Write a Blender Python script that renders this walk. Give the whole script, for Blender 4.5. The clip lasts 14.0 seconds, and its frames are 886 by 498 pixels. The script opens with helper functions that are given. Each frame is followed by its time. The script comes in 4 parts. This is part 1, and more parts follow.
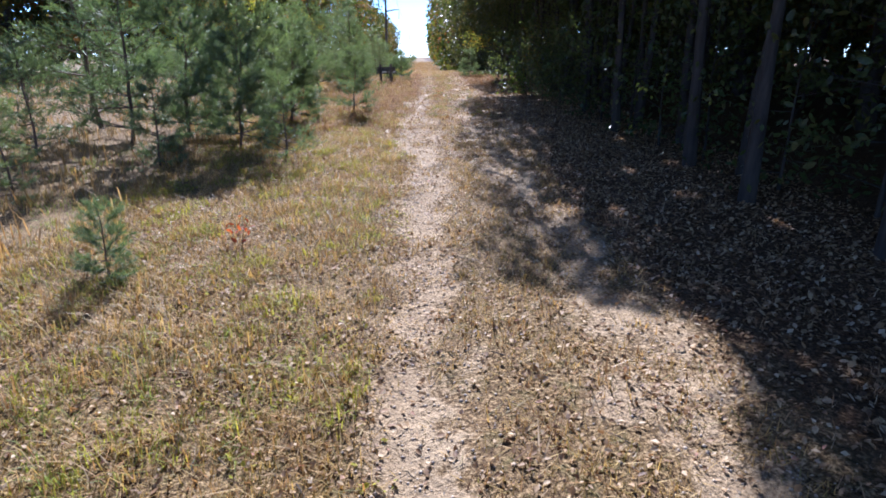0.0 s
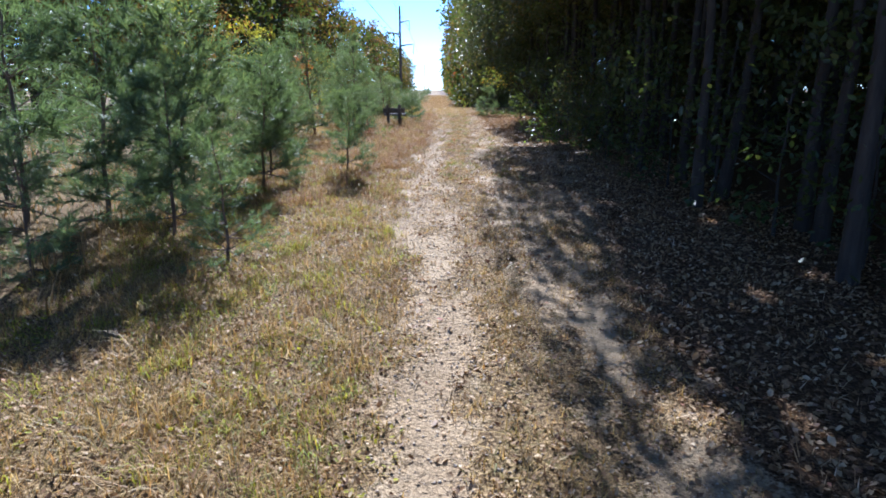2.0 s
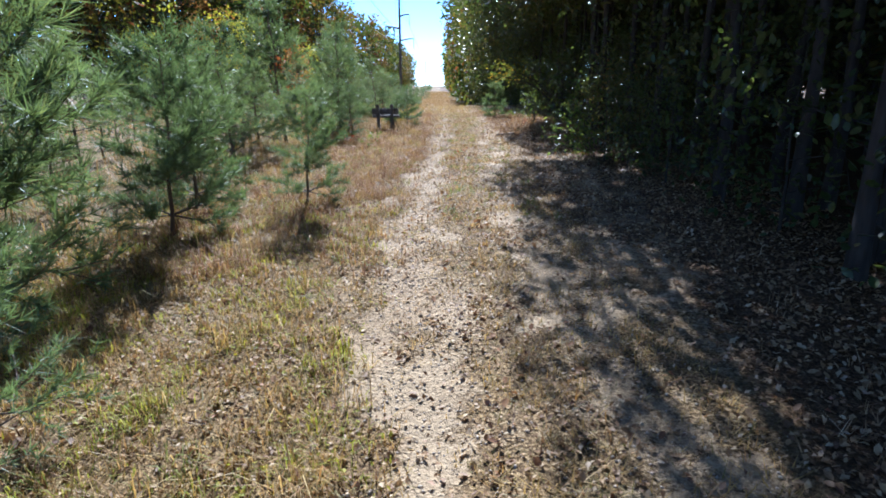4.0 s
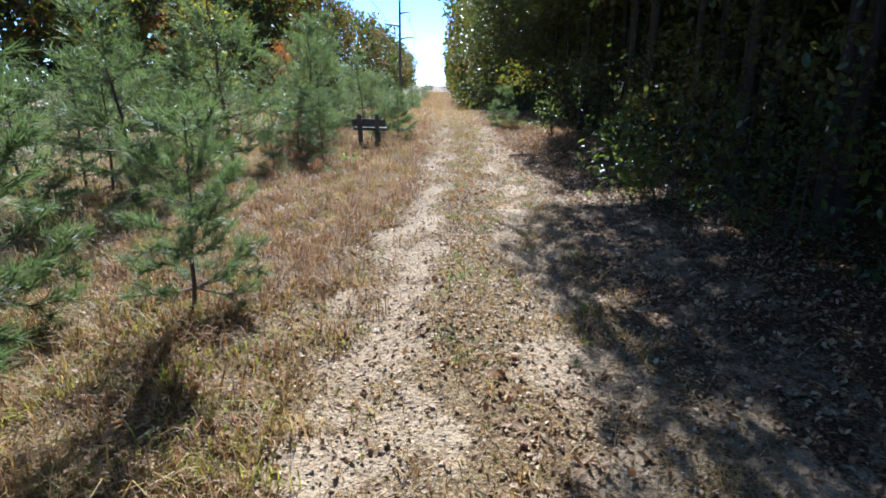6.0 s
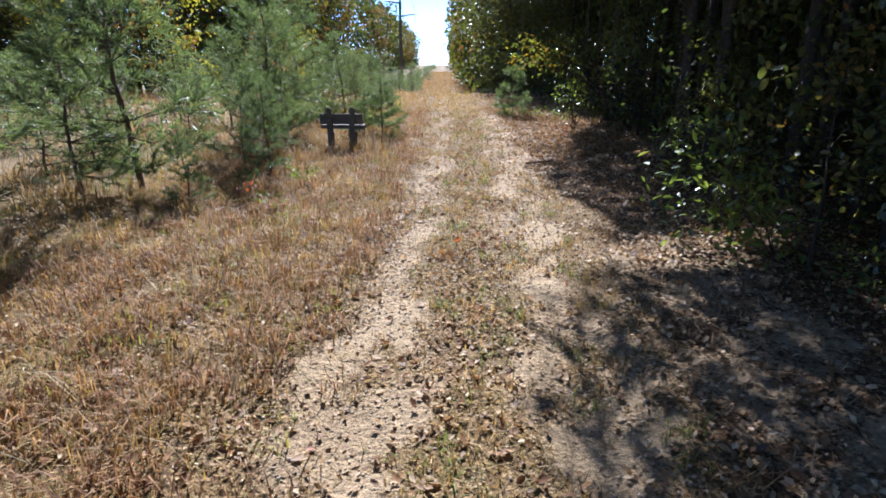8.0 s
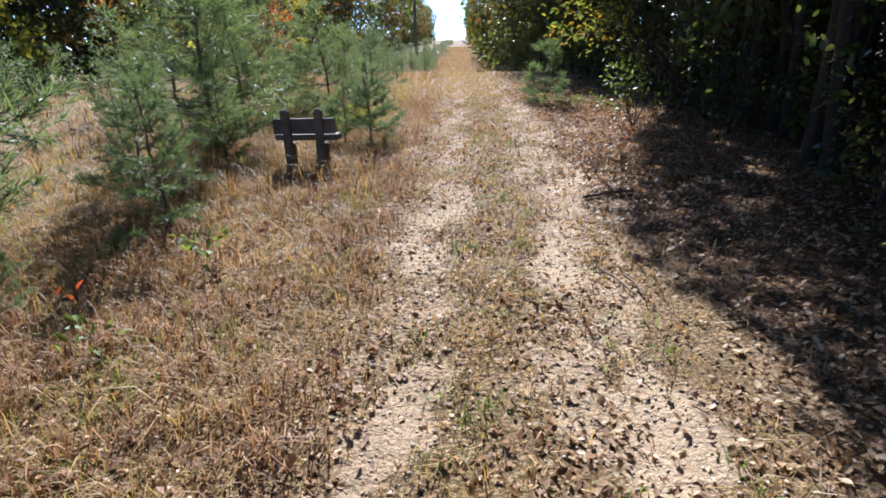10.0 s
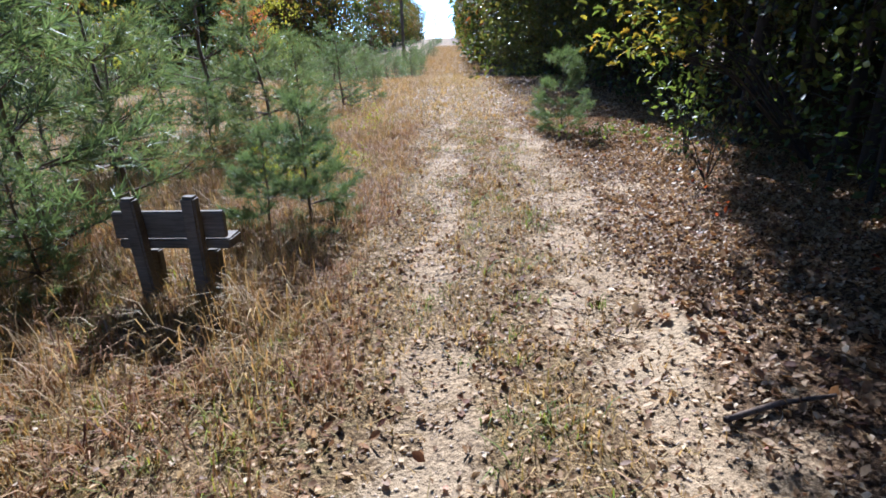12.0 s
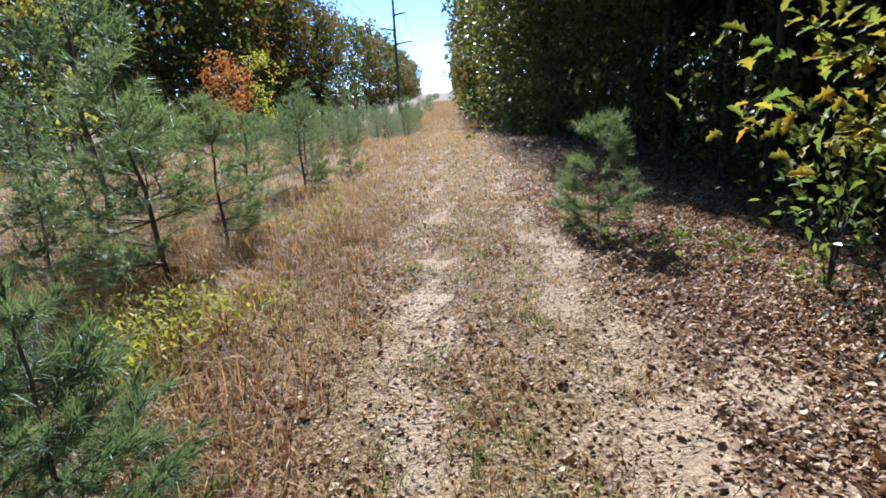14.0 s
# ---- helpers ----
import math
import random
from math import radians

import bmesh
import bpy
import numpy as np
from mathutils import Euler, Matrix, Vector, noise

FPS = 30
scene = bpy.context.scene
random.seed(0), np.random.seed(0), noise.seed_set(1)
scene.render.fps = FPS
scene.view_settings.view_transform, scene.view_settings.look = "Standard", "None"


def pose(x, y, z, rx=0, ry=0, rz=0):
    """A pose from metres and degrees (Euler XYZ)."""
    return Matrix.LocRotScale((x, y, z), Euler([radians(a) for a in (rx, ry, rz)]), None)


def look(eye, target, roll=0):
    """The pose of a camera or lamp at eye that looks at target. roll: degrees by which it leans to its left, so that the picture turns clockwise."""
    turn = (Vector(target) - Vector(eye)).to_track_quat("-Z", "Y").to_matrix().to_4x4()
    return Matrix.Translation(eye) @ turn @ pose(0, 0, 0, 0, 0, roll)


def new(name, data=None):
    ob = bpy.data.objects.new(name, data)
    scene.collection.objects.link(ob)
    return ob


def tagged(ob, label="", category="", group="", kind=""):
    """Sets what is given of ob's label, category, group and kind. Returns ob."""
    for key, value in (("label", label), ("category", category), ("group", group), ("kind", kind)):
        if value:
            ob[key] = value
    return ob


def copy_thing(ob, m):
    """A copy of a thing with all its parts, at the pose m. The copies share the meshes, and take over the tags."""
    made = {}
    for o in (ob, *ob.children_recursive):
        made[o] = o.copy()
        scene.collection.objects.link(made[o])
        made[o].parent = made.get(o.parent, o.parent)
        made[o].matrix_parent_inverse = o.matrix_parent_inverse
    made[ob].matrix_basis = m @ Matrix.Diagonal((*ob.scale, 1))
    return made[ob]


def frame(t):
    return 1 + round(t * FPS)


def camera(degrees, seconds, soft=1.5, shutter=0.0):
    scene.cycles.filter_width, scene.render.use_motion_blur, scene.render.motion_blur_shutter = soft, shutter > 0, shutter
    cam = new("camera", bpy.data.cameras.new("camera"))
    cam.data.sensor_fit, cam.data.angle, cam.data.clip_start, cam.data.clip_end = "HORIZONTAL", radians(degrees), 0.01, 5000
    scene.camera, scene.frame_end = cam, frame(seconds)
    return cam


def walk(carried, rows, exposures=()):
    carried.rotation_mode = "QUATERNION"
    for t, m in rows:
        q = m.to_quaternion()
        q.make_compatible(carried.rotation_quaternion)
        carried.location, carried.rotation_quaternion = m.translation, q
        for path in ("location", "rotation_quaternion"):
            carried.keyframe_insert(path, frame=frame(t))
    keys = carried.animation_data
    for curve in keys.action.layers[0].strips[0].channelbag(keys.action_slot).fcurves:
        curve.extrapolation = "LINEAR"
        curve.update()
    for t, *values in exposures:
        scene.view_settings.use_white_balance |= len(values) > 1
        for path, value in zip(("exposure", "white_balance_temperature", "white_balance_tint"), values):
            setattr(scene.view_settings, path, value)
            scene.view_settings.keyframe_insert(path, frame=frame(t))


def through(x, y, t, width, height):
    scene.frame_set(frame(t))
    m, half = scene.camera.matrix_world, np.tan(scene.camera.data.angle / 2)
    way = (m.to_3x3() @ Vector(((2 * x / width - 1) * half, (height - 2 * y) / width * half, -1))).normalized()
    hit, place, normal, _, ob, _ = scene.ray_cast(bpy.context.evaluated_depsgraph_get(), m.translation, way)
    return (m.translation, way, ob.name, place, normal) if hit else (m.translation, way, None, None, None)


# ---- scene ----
cam = camera(75.0, 14.0, 1.7)
PATH = [
    (0.0, look((-0.487, 0.033, 1.372), (-0.419, 1.930, 0.740), -0.0)),
    (0.5, look((-0.593, 0.921, 1.451), (-0.554, 2.844, 0.905), 0.5)),
    (1.0, look((-0.481, 1.799, 1.451), (-0.453, 3.714, 0.876), 0.6)),
    (1.5, look((-0.459, 2.694, 1.513), (-0.436, 4.592, 0.883), 0.0)),
    (2.0, look((-0.429, 3.461, 1.611), (-0.406, 5.389, 1.079), -0.0)),
    (4.5, look((-0.368, 7.927, 1.647), (-0.356, 9.851, 1.101), -0.3)),
    (5.0, look((-0.354, 8.843, 1.700), (-0.346, 10.792, 1.252), -0.6)),
    (5.5, look((-0.257, 9.758, 1.726), (-0.252, 11.706, 1.276), -0.9)),
    (6.0, look((-0.281, 10.674, 1.768), (-0.261, 12.598, 1.223), 0.6)),
    (6.5, look((-0.172, 11.493, 1.836), (-0.159, 13.422, 1.306), 0.1)),
    (7.0, look((-0.238, 12.311, 1.863), (-0.227, 14.243, 1.346), 0.3)),
    (9.5, look((0.183, 16.622, 1.781), (0.141, 18.467, 1.009), -1.6)),
    (10.0, look((0.020, 17.538, 1.857), (-0.048, 19.417, 1.176), -1.6)),
    (10.5, look((0.080, 18.447, 1.929), (0.011, 20.335, 1.271), -1.6)),
    (11.0, look((-0.035, 19.285, 2.003), (-0.107, 21.199, 1.426), -1.2)),
    (11.5, look((0.099, 20.157, 2.015), (0.036, 22.057, 1.392), -1.7)),
    (12.0, look((0.026, 21.021, 2.033), (-0.014, 22.899, 1.346), -2.1)),
    (12.5, look((0.206, 21.795, 2.154), (0.161, 23.711, 1.582), -2.6)),
    (13.0, look((0.110, 22.770, 2.072), (0.072, 24.708, 1.576), -2.0)),
    (13.5, look((0.226, 23.663, 2.069), (0.196, 25.598, 1.563), -2.3)),
    (14.0, look((0.182, 24.471, 2.115), (0.148, 26.401, 1.592), -2.9)),
]
walk(cam, PATH, [(0.0, 1.52, 5180, 20), (1.0, 1.54, 5180, 15), (2.0, 1.57, 5050, 13), (5.0, 1.6, 5000, 9), (7.0, 1.56, 5250, 11), (9.5, 1.58, 5400, 17), (10.5, 1.56, 5250, 15), (12.0, 1.56, 5100, 14), (14.0, 1.5, 5200, 15)])

# ---- world and light ----
SUN_AZ = -5.0     # degrees to the right of the way ahead
SUN_EL = 37.0
world = bpy.data.worlds.new("sky")
scene.world = world
world.use_nodes = True
wn = world.node_tree.nodes
sky = wn.new("ShaderNodeTexSky")
sky.sky_type = "NISHITA"
sky.sun_disc = False
sky.sun_elevation = radians(SUN_EL)
sky.sun_rotation = radians(SUN_AZ)
sky.altitude = 2500
sky.air_density, sky.dust_density, sky.ozone_density = 0.75, 0.0, 4.0
wn["Background"].inputs["Strength"].default_value = 0.105
world.node_tree.links.new(sky.outputs["Color"], wn["Background"].inputs["Color"])
sun_data = bpy.data.lights.new("sun", "SUN")
sun_data.energy = 5.0
sun_data.angle = radians(0.53)
sun_data.color = (1.0, 0.95, 0.88)
sun = new("sun", sun_data)
az, el = radians(SUN_AZ), radians(SUN_EL)
SUN_DIR = Vector((math.sin(az) * math.cos(el), math.cos(az) * math.cos(el), math.sin(el)))
sun.rotation_euler = (-SUN_DIR).to_track_quat("-Z", "Y").to_euler()

rng = np.random.default_rng(7)


# ---- materials ----
def material(name):
    m = bpy.data.materials.new(name)
    m.use_nodes = True
    nt = m.node_tree
    bsdf = nt.nodes["Principled BSDF"]
    return m, nt, bsdf


def node(nt, kind, **values):
    n = nt.nodes.new(kind)
    for key, value in values.items():
        n.inputs[key.replace("_", " ")].default_value = value
    return n


def ramp(nt, stops, source, interpolation="LINEAR"):
    n = nt.nodes.new("ShaderNodeValToRGB")
    n.color_ramp.interpolation = interpolation
    els = n.color_ramp.elements
    while len(els) < len(stops):
        els.new(0.5)
    for e, (p, c) in zip(els, stops):
        e.position = p
        e.color = (*c, 1)
    nt.links.new(source, n.inputs["Fac"])
    return n.outputs["Color"]


def mix(nt, fac, a, b, blend="MIX"):
    n = nt.nodes.new("ShaderNodeMix")
    n.data_type = "RGBA"
    n.blend_type = blend
    for sock, v in ((n.inputs[0], fac), (n.inputs[6], a), (n.inputs[7], b)):
        if isinstance(v, (int, float)):
            sock.default_value = v
        elif isinstance(v, tuple):
            sock.default_value = (*v, 1)
        else:
            nt.links.new(v, sock)
    return n.outputs[2]


def math_node(nt, op, a, b=0.0):
    n = nt.nodes.new("ShaderNodeMath")
    n.operation = op
    for sock, v in ((n.inputs[0], a), (n.inputs[1], b)):
        if isinstance(v, (int, float)):
            sock.default_value = v
        else:
            nt.links.new(v, sock)
    return n.outputs[0]


def noise_node(nt, scale, detail=4.0, rough=0.6, coords=None):
    n = node(nt, "ShaderNodeTexNoise", Scale=scale, Detail=detail, Roughness=rough)
    if coords is not None:
        nt.links.new(coords, n.inputs["Vector"])
    return n.outputs["Fac"]


def leaf_material(name, stops, through=0.45, rough=0.5, per_object=0.6, gloss=0.3, tint=(1.25, 1.2, 0.6)):
    """Thin foliage: colour varies from tree to tree and from leaf to leaf; light passes through."""
    m, nt, bsdf = material(name)
    info = nt.nodes.new("ShaderNodeObjectInfo")
    geo = nt.nodes.new("ShaderNodeNewGeometry")
    a = math_node(nt, "MULTIPLY", info.outputs["Random"], per_object)
    b = math_node(nt, "MULTIPLY", geo.outputs["Random Per Island"], 1.0 - per_object)
    col = ramp(nt, stops, math_node(nt, "ADD", a, b))
    tc = nt.nodes.new("ShaderNodeTexCoord")
    spots = noise_node(nt, 35.0, 2.0, 0.6, tc.outputs["Object"])
    col = mix(nt, 0.55, col, ramp(nt, [(0.3, (0.45, 0.42, 0.38)), (0.7, (1.25, 1.25, 1.2))], spots), "MULTIPLY")
    nt.links.new(col, bsdf.inputs["Base Color"])
    bsdf.inputs["Roughness"].default_value = rough
    bsdf.inputs["Specular IOR Level"].default_value = gloss
    tr = nt.nodes.new("ShaderNodeBsdfTranslucent")
    warm = mix(nt, 1.0, col, tint, "MULTIPLY")
    nt.links.new(warm, tr.inputs["Color"])
    ms = nt.nodes.new("ShaderNodeMixShader")
    ms.inputs[0].default_value = through
    nt.links.new(bsdf.outputs[0], ms.inputs[1])
    nt.links.new(tr.outputs[0], ms.inputs[2])
    nt.links.new(ms.outputs[0], nt.nodes["Material Output"].inputs["Surface"])
    return m


def bark_material(name, dark, light, scale=14.0):
    m, nt, bsdf = material(name)
    tc = nt.nodes.new("ShaderNodeTexCoord")
    mp = nt.nodes.new("ShaderNodeMapping")
    mp.inputs["Scale"].default_value = (1, 1, 0.18)
    nt.links.new(tc.outputs["Object"], mp.inputs["Vector"])
    f = noise_node(nt, scale, 5.0, 0.65, mp.outputs[0])
    big = noise_node(nt, 1.7, 3.0, 0.5, tc.outputs["Object"])
    col = ramp(nt, [(0.3, dark), (0.7, light)], f)
    col = mix(nt, 0.5, col, ramp(nt, [(0.3, (0.6, 0.6, 0.6)), (0.7, (1.2, 1.18, 1.1))], big), "MULTIPLY")
    nt.links.new(col, bsdf.inputs["Base Color"])
    bsdf.inputs["Roughness"].default_value = 0.9
    bp = node(nt, "ShaderNodeBump", Strength=0.8, Distance=0.02)
    nt.links.new(f, bp.inputs["Height"])
    nt.links.new(bp.outputs[0], bsdf.inputs["Normal"])
    return m


def ground_material():
    m, nt, bsdf = material("trail_ground")
    tc = nt.nodes.new("ShaderNodeTexCoord")
    pos = tc.outputs["Object"]
    attr = nt.nodes.new("ShaderNodeAttribute")
    attr.attribute_name = "sand"
    attr2 = nt.nodes.new("ShaderNodeAttribute")
    attr2.attribute_name = "litter"
    fine = noise_node(nt, 42.0, 6.0, 0.7, pos)
    mid = noise_node(nt, 7.0, 5.0, 0.65, pos)
    big = noise_node(nt, 0.7, 4.0, 0.6, pos)
    sand = ramp(nt, [(0.32, (0.13, 0.095, 0.065)), (0.45, (0.27, 0.194, 0.112)), (0.56, (0.385, 0.283, 0.165)), (0.75, (0.48, 0.365, 0.22))], fine)
    sand = mix(nt, 0.5, sand, ramp(nt, [(0.3, (0.72, 0.66, 0.62)), (0.7, (1.12, 1.08, 1.05))], mid), "MULTIPLY")
    sand = mix(nt, ramp(nt, [(0.45, (0, 0, 0)), (0.62, (0.5, 0.5, 0.5))], big), sand, (0.45, 0.338, 0.205))
    straw = ramp(nt, [(0.34, (0.022, 0.014, 0.008)), (0.5, (0.165, 0.105, 0.045)), (0.66, (0.48, 0.34, 0.17))], fine)
    straw = mix(nt, ramp(nt, [(0.4, (0, 0, 0)), (0.65, (0.3, 0.3, 0.3))], big), straw, (0.15, 0.088, 0.05))
    straw = mix(nt, ramp(nt, [(0.52, (0, 0, 0)), (0.7, (0.45, 0.45, 0.45))], mid), straw, (0.12, 0.12, 0.035))
    duff = ramp(nt, [(0.34, (0.016, 0.01, 0.006)), (0.5, (0.10, 0.056, 0.026)), (0.7, (0.31, 0.195, 0.10))], fine)
    wobble = math_node(nt, "ADD", math_node(nt, "MULTIPLY", math_node(nt, "SUBTRACT", mid, 0.5), 1.5),
                       math_node(nt, "MULTIPLY", math_node(nt, "SUBTRACT", fine, 0.5), 0.9))
    s_mask = ramp(nt, [(0.36, (0, 0, 0)), (0.62, (1, 1, 1))], math_node(nt, "ADD", attr.outputs["Fac"], wobble))
    l_mask = ramp(nt, [(0.36, (0, 0, 0)), (0.64, (1, 1, 1))], math_node(nt, "ADD", attr2.outputs["Fac"], wobble))
    col = mix(nt, l_mask, straw, duff)
    col = mix(nt, s_mask, col, sand)
    nt.links.new(col, bsdf.inputs["Base Color"])
    bsdf.inputs["Roughness"].default_value = 0.95
    bsdf.inputs["Specular IOR Level"].default_value = 0.15
    lumps = noise_node(nt, 19.0, 3.0, 0.7, pos)
    h = math_node(nt, "ADD", math_node(nt, "ADD", math_node(nt, "MULTIPLY", fine, 0.6), mid), lumps)
    bp = node(nt, "ShaderNodeBump", Strength=0.9, Distance=0.035)
    nt.links.new(h, bp.inputs["Height"])
    nt.links.new(bp.outputs[0], bsdf.inputs["Normal"])
    return m


def wood_material(name, dark, light):
    m, nt, bsdf = material(name)
    tc = nt.nodes.new("ShaderNodeTexCoord")
    mp = nt.nodes.new("ShaderNodeMapping")
    mp.inputs["Scale"].default_value = (2, 26, 26)
    nt.links.new(tc.outputs["Object"], mp.inputs["Vector"])
    f = noise_node(nt, 3.0, 6.0, 0.7, mp.outputs[0])
    stain = noise_node(nt, 5.0, 3.0, 0.6, tc.outputs["Object"])
    col = ramp(nt, [(0.3, dark), (0.7, light)], f)
    col = mix(nt, 0.6, col, ramp(nt, [(0.35, (0.55, 0.58, 0.5)), (0.65, (1.15, 1.12, 1.08))], stain), "MULTIPLY")
    nt.links.new(col, bsdf.inputs["Base Color"])
    bsdf.inputs["Roughness"].default_value = 0.85
    bp = node(nt, "ShaderNodeBump", Strength=0.5, Distance=0.006)
    nt.links.new(f, bp.inputs["Height"])
    nt.links.new(bp.outputs[0], bsdf.inputs["Normal"])
    return m


def plain_material(name, color, rough=0.6, metal=0.0):
    m, nt, bsdf = material(name)
    tc = nt.nodes.new("ShaderNodeTexCoord")
    f = noise_node(nt, 9.0, 4.0, 0.6, tc.outputs["Object"])
    lo, hi = tuple(0.75 * c for c in color), tuple(min(1.0, 1.15 * c) for c in color)
    nt.links.new(ramp(nt, [(0.3, lo), (0.7, hi)], f), bsdf.inputs["Base Color"])
    bsdf.inputs["Roughness"].default_value = rough
    bsdf.inputs["Metallic"].default_value = metal
    return m


GROUND = ground_material()
PINE = leaf_material("pine_needles", [(0.0, (0.10, 0.14, 0.08)), (0.45, (0.14, 0.19, 0.105)), (0.8, (0.19, 0.235, 0.115)), (1.0, (0.26, 0.24, 0.12))], 0.42, 0.52, 0.35, 0.33, (1.18, 1.22, 0.62))
AUTUMN = leaf_material("autumn_foliage", [(0.0, (0.05, 0.075, 0.022)), (0.3, (0.065, 0.09, 0.025)), (0.5, (0.10, 0.11, 0.03)), (0.62, (0.20, 0.17, 0.035)), (0.74, (0.20, 0.10, 0.03)), (0.86, (0.12, 0.075, 0.035)), (1.0, (0.26, 0.06, 0.03))], 0.42, 0.6, 0.62, 0.15)
WOODS = leaf_material("woods_foliage", [(0.0, (0.06, 0.095, 0.03)), (0.4, (0.085, 0.115, 0.035)), (0.7, (0.115, 0.12, 0.04)), (0.88, (0.21, 0.18, 0.05)), (1.0, (0.22, 0.11, 0.04))], 0.48, 0.36, 0.45, 0.5)
YELLOW = leaf_material("turning_leaves", [(0.0, (0.15, 0.18, 0.04)), (0.3, (0.26, 0.25, 0.05)), (0.68, (0.42, 0.33, 0.045)), (0.93, (0.42, 0.21, 0.03)), (1.0, (0.35, 0.08, 0.03))], 0.42, 0.65, 0.85, 0.12)
LIGHT_GREEN = leaf_material("light_green_leaves", [(0.0, (0.10, 0.16, 0.04)), (0.6, (0.19, 0.24, 0.06)), (1.0, (0.32, 0.31, 0.06))], 0.45, 0.55, 0.5, 0.2)
GLOSSY = leaf_material("holly_leaves", [(0.0, (0.035, 0.06, 0.025)), (0.7, (0.06, 0.09, 0.04)), (1.0, (0.10, 0.12, 0.05))], 0.15, 0.38, 0.3, 0.45)
RED = leaf_material("red_leaves", [(0.0, (0.28, 0.05, 0.025)), (0.6, (0.36, 0.09, 0.035)), (1.0, (0.36, 0.17, 0.05))], 0.5, 0.5, 0.5)
ORANGE = leaf_material("orange_leaves", [(0.0, (0.26, 0.1, 0.04)), (0.6, (0.33, 0.16, 0.05)), (1.0, (0.36, 0.23, 0.07))], 0.5, 0.55, 0.4)
WEED = leaf_material("yellow_weed_leaves", [(0.0, (0.22, 0.26, 0.05)), (0.6, (0.38, 0.36, 0.05)), (1.0, (0.50, 0.40, 0.06))], 0.45, 0.6, 0.4, 0.15)
STRAW = leaf_material("dry_grass_blades", [(0.0, (0.17, 0.17, 0.05)), (0.2, (0.27, 0.21, 0.07)), (0.45, (0.45, 0.30, 0.095)), (0.8, (0.54, 0.39, 0.15)), (1.0, (0.40, 0.19, 0.07))], 0.4, 0.55, 0.05, 0.3, (1.15, 1.02, 0.72))
RUSTY = leaf_material("rusty_grass_blades", [(0.0, (0.20, 0.17, 0.055)), (0.25, (0.31, 0.20, 0.075)), (0.7, (0.39, 0.24, 0.095)), (1.0, (0.50, 0.37, 0.19))], 0.4, 0.6, 0.05, 0.3, (1.12, 1.0, 0.75))
LITTER = leaf_material("fallen_leaves", [(0.0, (0.13, 0.075, 0.048)), (0.25, (0.24, 0.14, 0.068)), (0.5, (0.35, 0.22, 0.108)), (0.78, (0.48, 0.34, 0.185)), (0.95, (0.62, 0.49, 0.32)), (1.0, (0.36, 0.10, 0.06))], 0.26, 0.6, 0.06, 0.25, (1.15, 1.0, 0.72))
RUSSET = leaf_material("russet_leaves", [(0.0, (0.10, 0.044, 0.032)), (0.4, (0.27, 0.138, 0.064)), (0.75, (0.39, 0.225, 0.105)), (1.0, (0.46, 0.33, 0.23))], 0.32, 0.7, 0.06, 0.18, (1.1, 1.0, 0.75))
BARK = bark_material("grey_bark", (0.025, 0.02, 0.017), (0.075, 0.06, 0.048))
PINE_BARK = bark_material("pine_bark", (0.06, 0.04, 0.028), (0.19, 0.13, 0.09))
POLE_WOOD = bark_material("pole_wood", (0.10, 0.08, 0.065), (0.22, 0.18, 0.15), 10.0)
BENCH_WOOD = wood_material("weathered_bench_wood", (0.075, 0.062, 0.05), (0.20, 0.17, 0.135))
STEEL = plain_material("weathered_steel", (0.10, 0.105, 0.11), 0.6, 0.3)
STONE = plain_material("quartz_pebbles", (0.44, 0.35, 0.25), 0.8)
GLASS_DISC = plain_material("grey_porcelain", (0.22, 0.22, 0.23), 0.3)
WIRE = plain_material("aluminium_wire", (0.25, 0.26, 0.28), 0.55, 0.6)


# ---- mesh helpers ----
def fast_mesh(name, verts, faces, mat, smooth=False):
    """One mesh from arrays; all faces have the same number of corners."""
    verts = np.asarray(verts, dtype=np.float32).reshape(-1, 3)
    faces = np.asarray(faces, dtype=np.int32)
    k = faces.shape[1]
    me = bpy.data.meshes.new(name)
    me.vertices.add(len(verts))
    me.vertices.foreach_set("co", verts.ravel())
    me.loops.add(faces.size)
    me.loops.foreach_set("vertex_index", faces.ravel())
    me.polygons.add(len(faces))
    me.polygons.foreach_set("loop_start", np.arange(0, faces.size, k, dtype=np.int32))
    me.polygons.foreach_set("loop_total", np.full(len(faces), k, dtype=np.int32))
    me.update(calc_edges=True)
    me.materials.append(mat)
    if smooth:
        me.polygons.foreach_set("use_smooth", np.ones(len(faces), dtype=bool))
    return me


def child(name, me, parent, label=""):
    ob = new(name, me)
    ob.parent = parent
    return tagged(ob, label)


def part(name, bm, mat, parent, label=""):
    me = bpy.data.meshes.new(name)
    bm.to_mesh(me)
    bm.free()
    me.materials.append(mat)
    return child(name, me, parent, label)


def smoothstep(a, b, v):
    s = np.clip((v - a) / (b - a), 0, 1)
    return s * s * (3 - 2 * s)


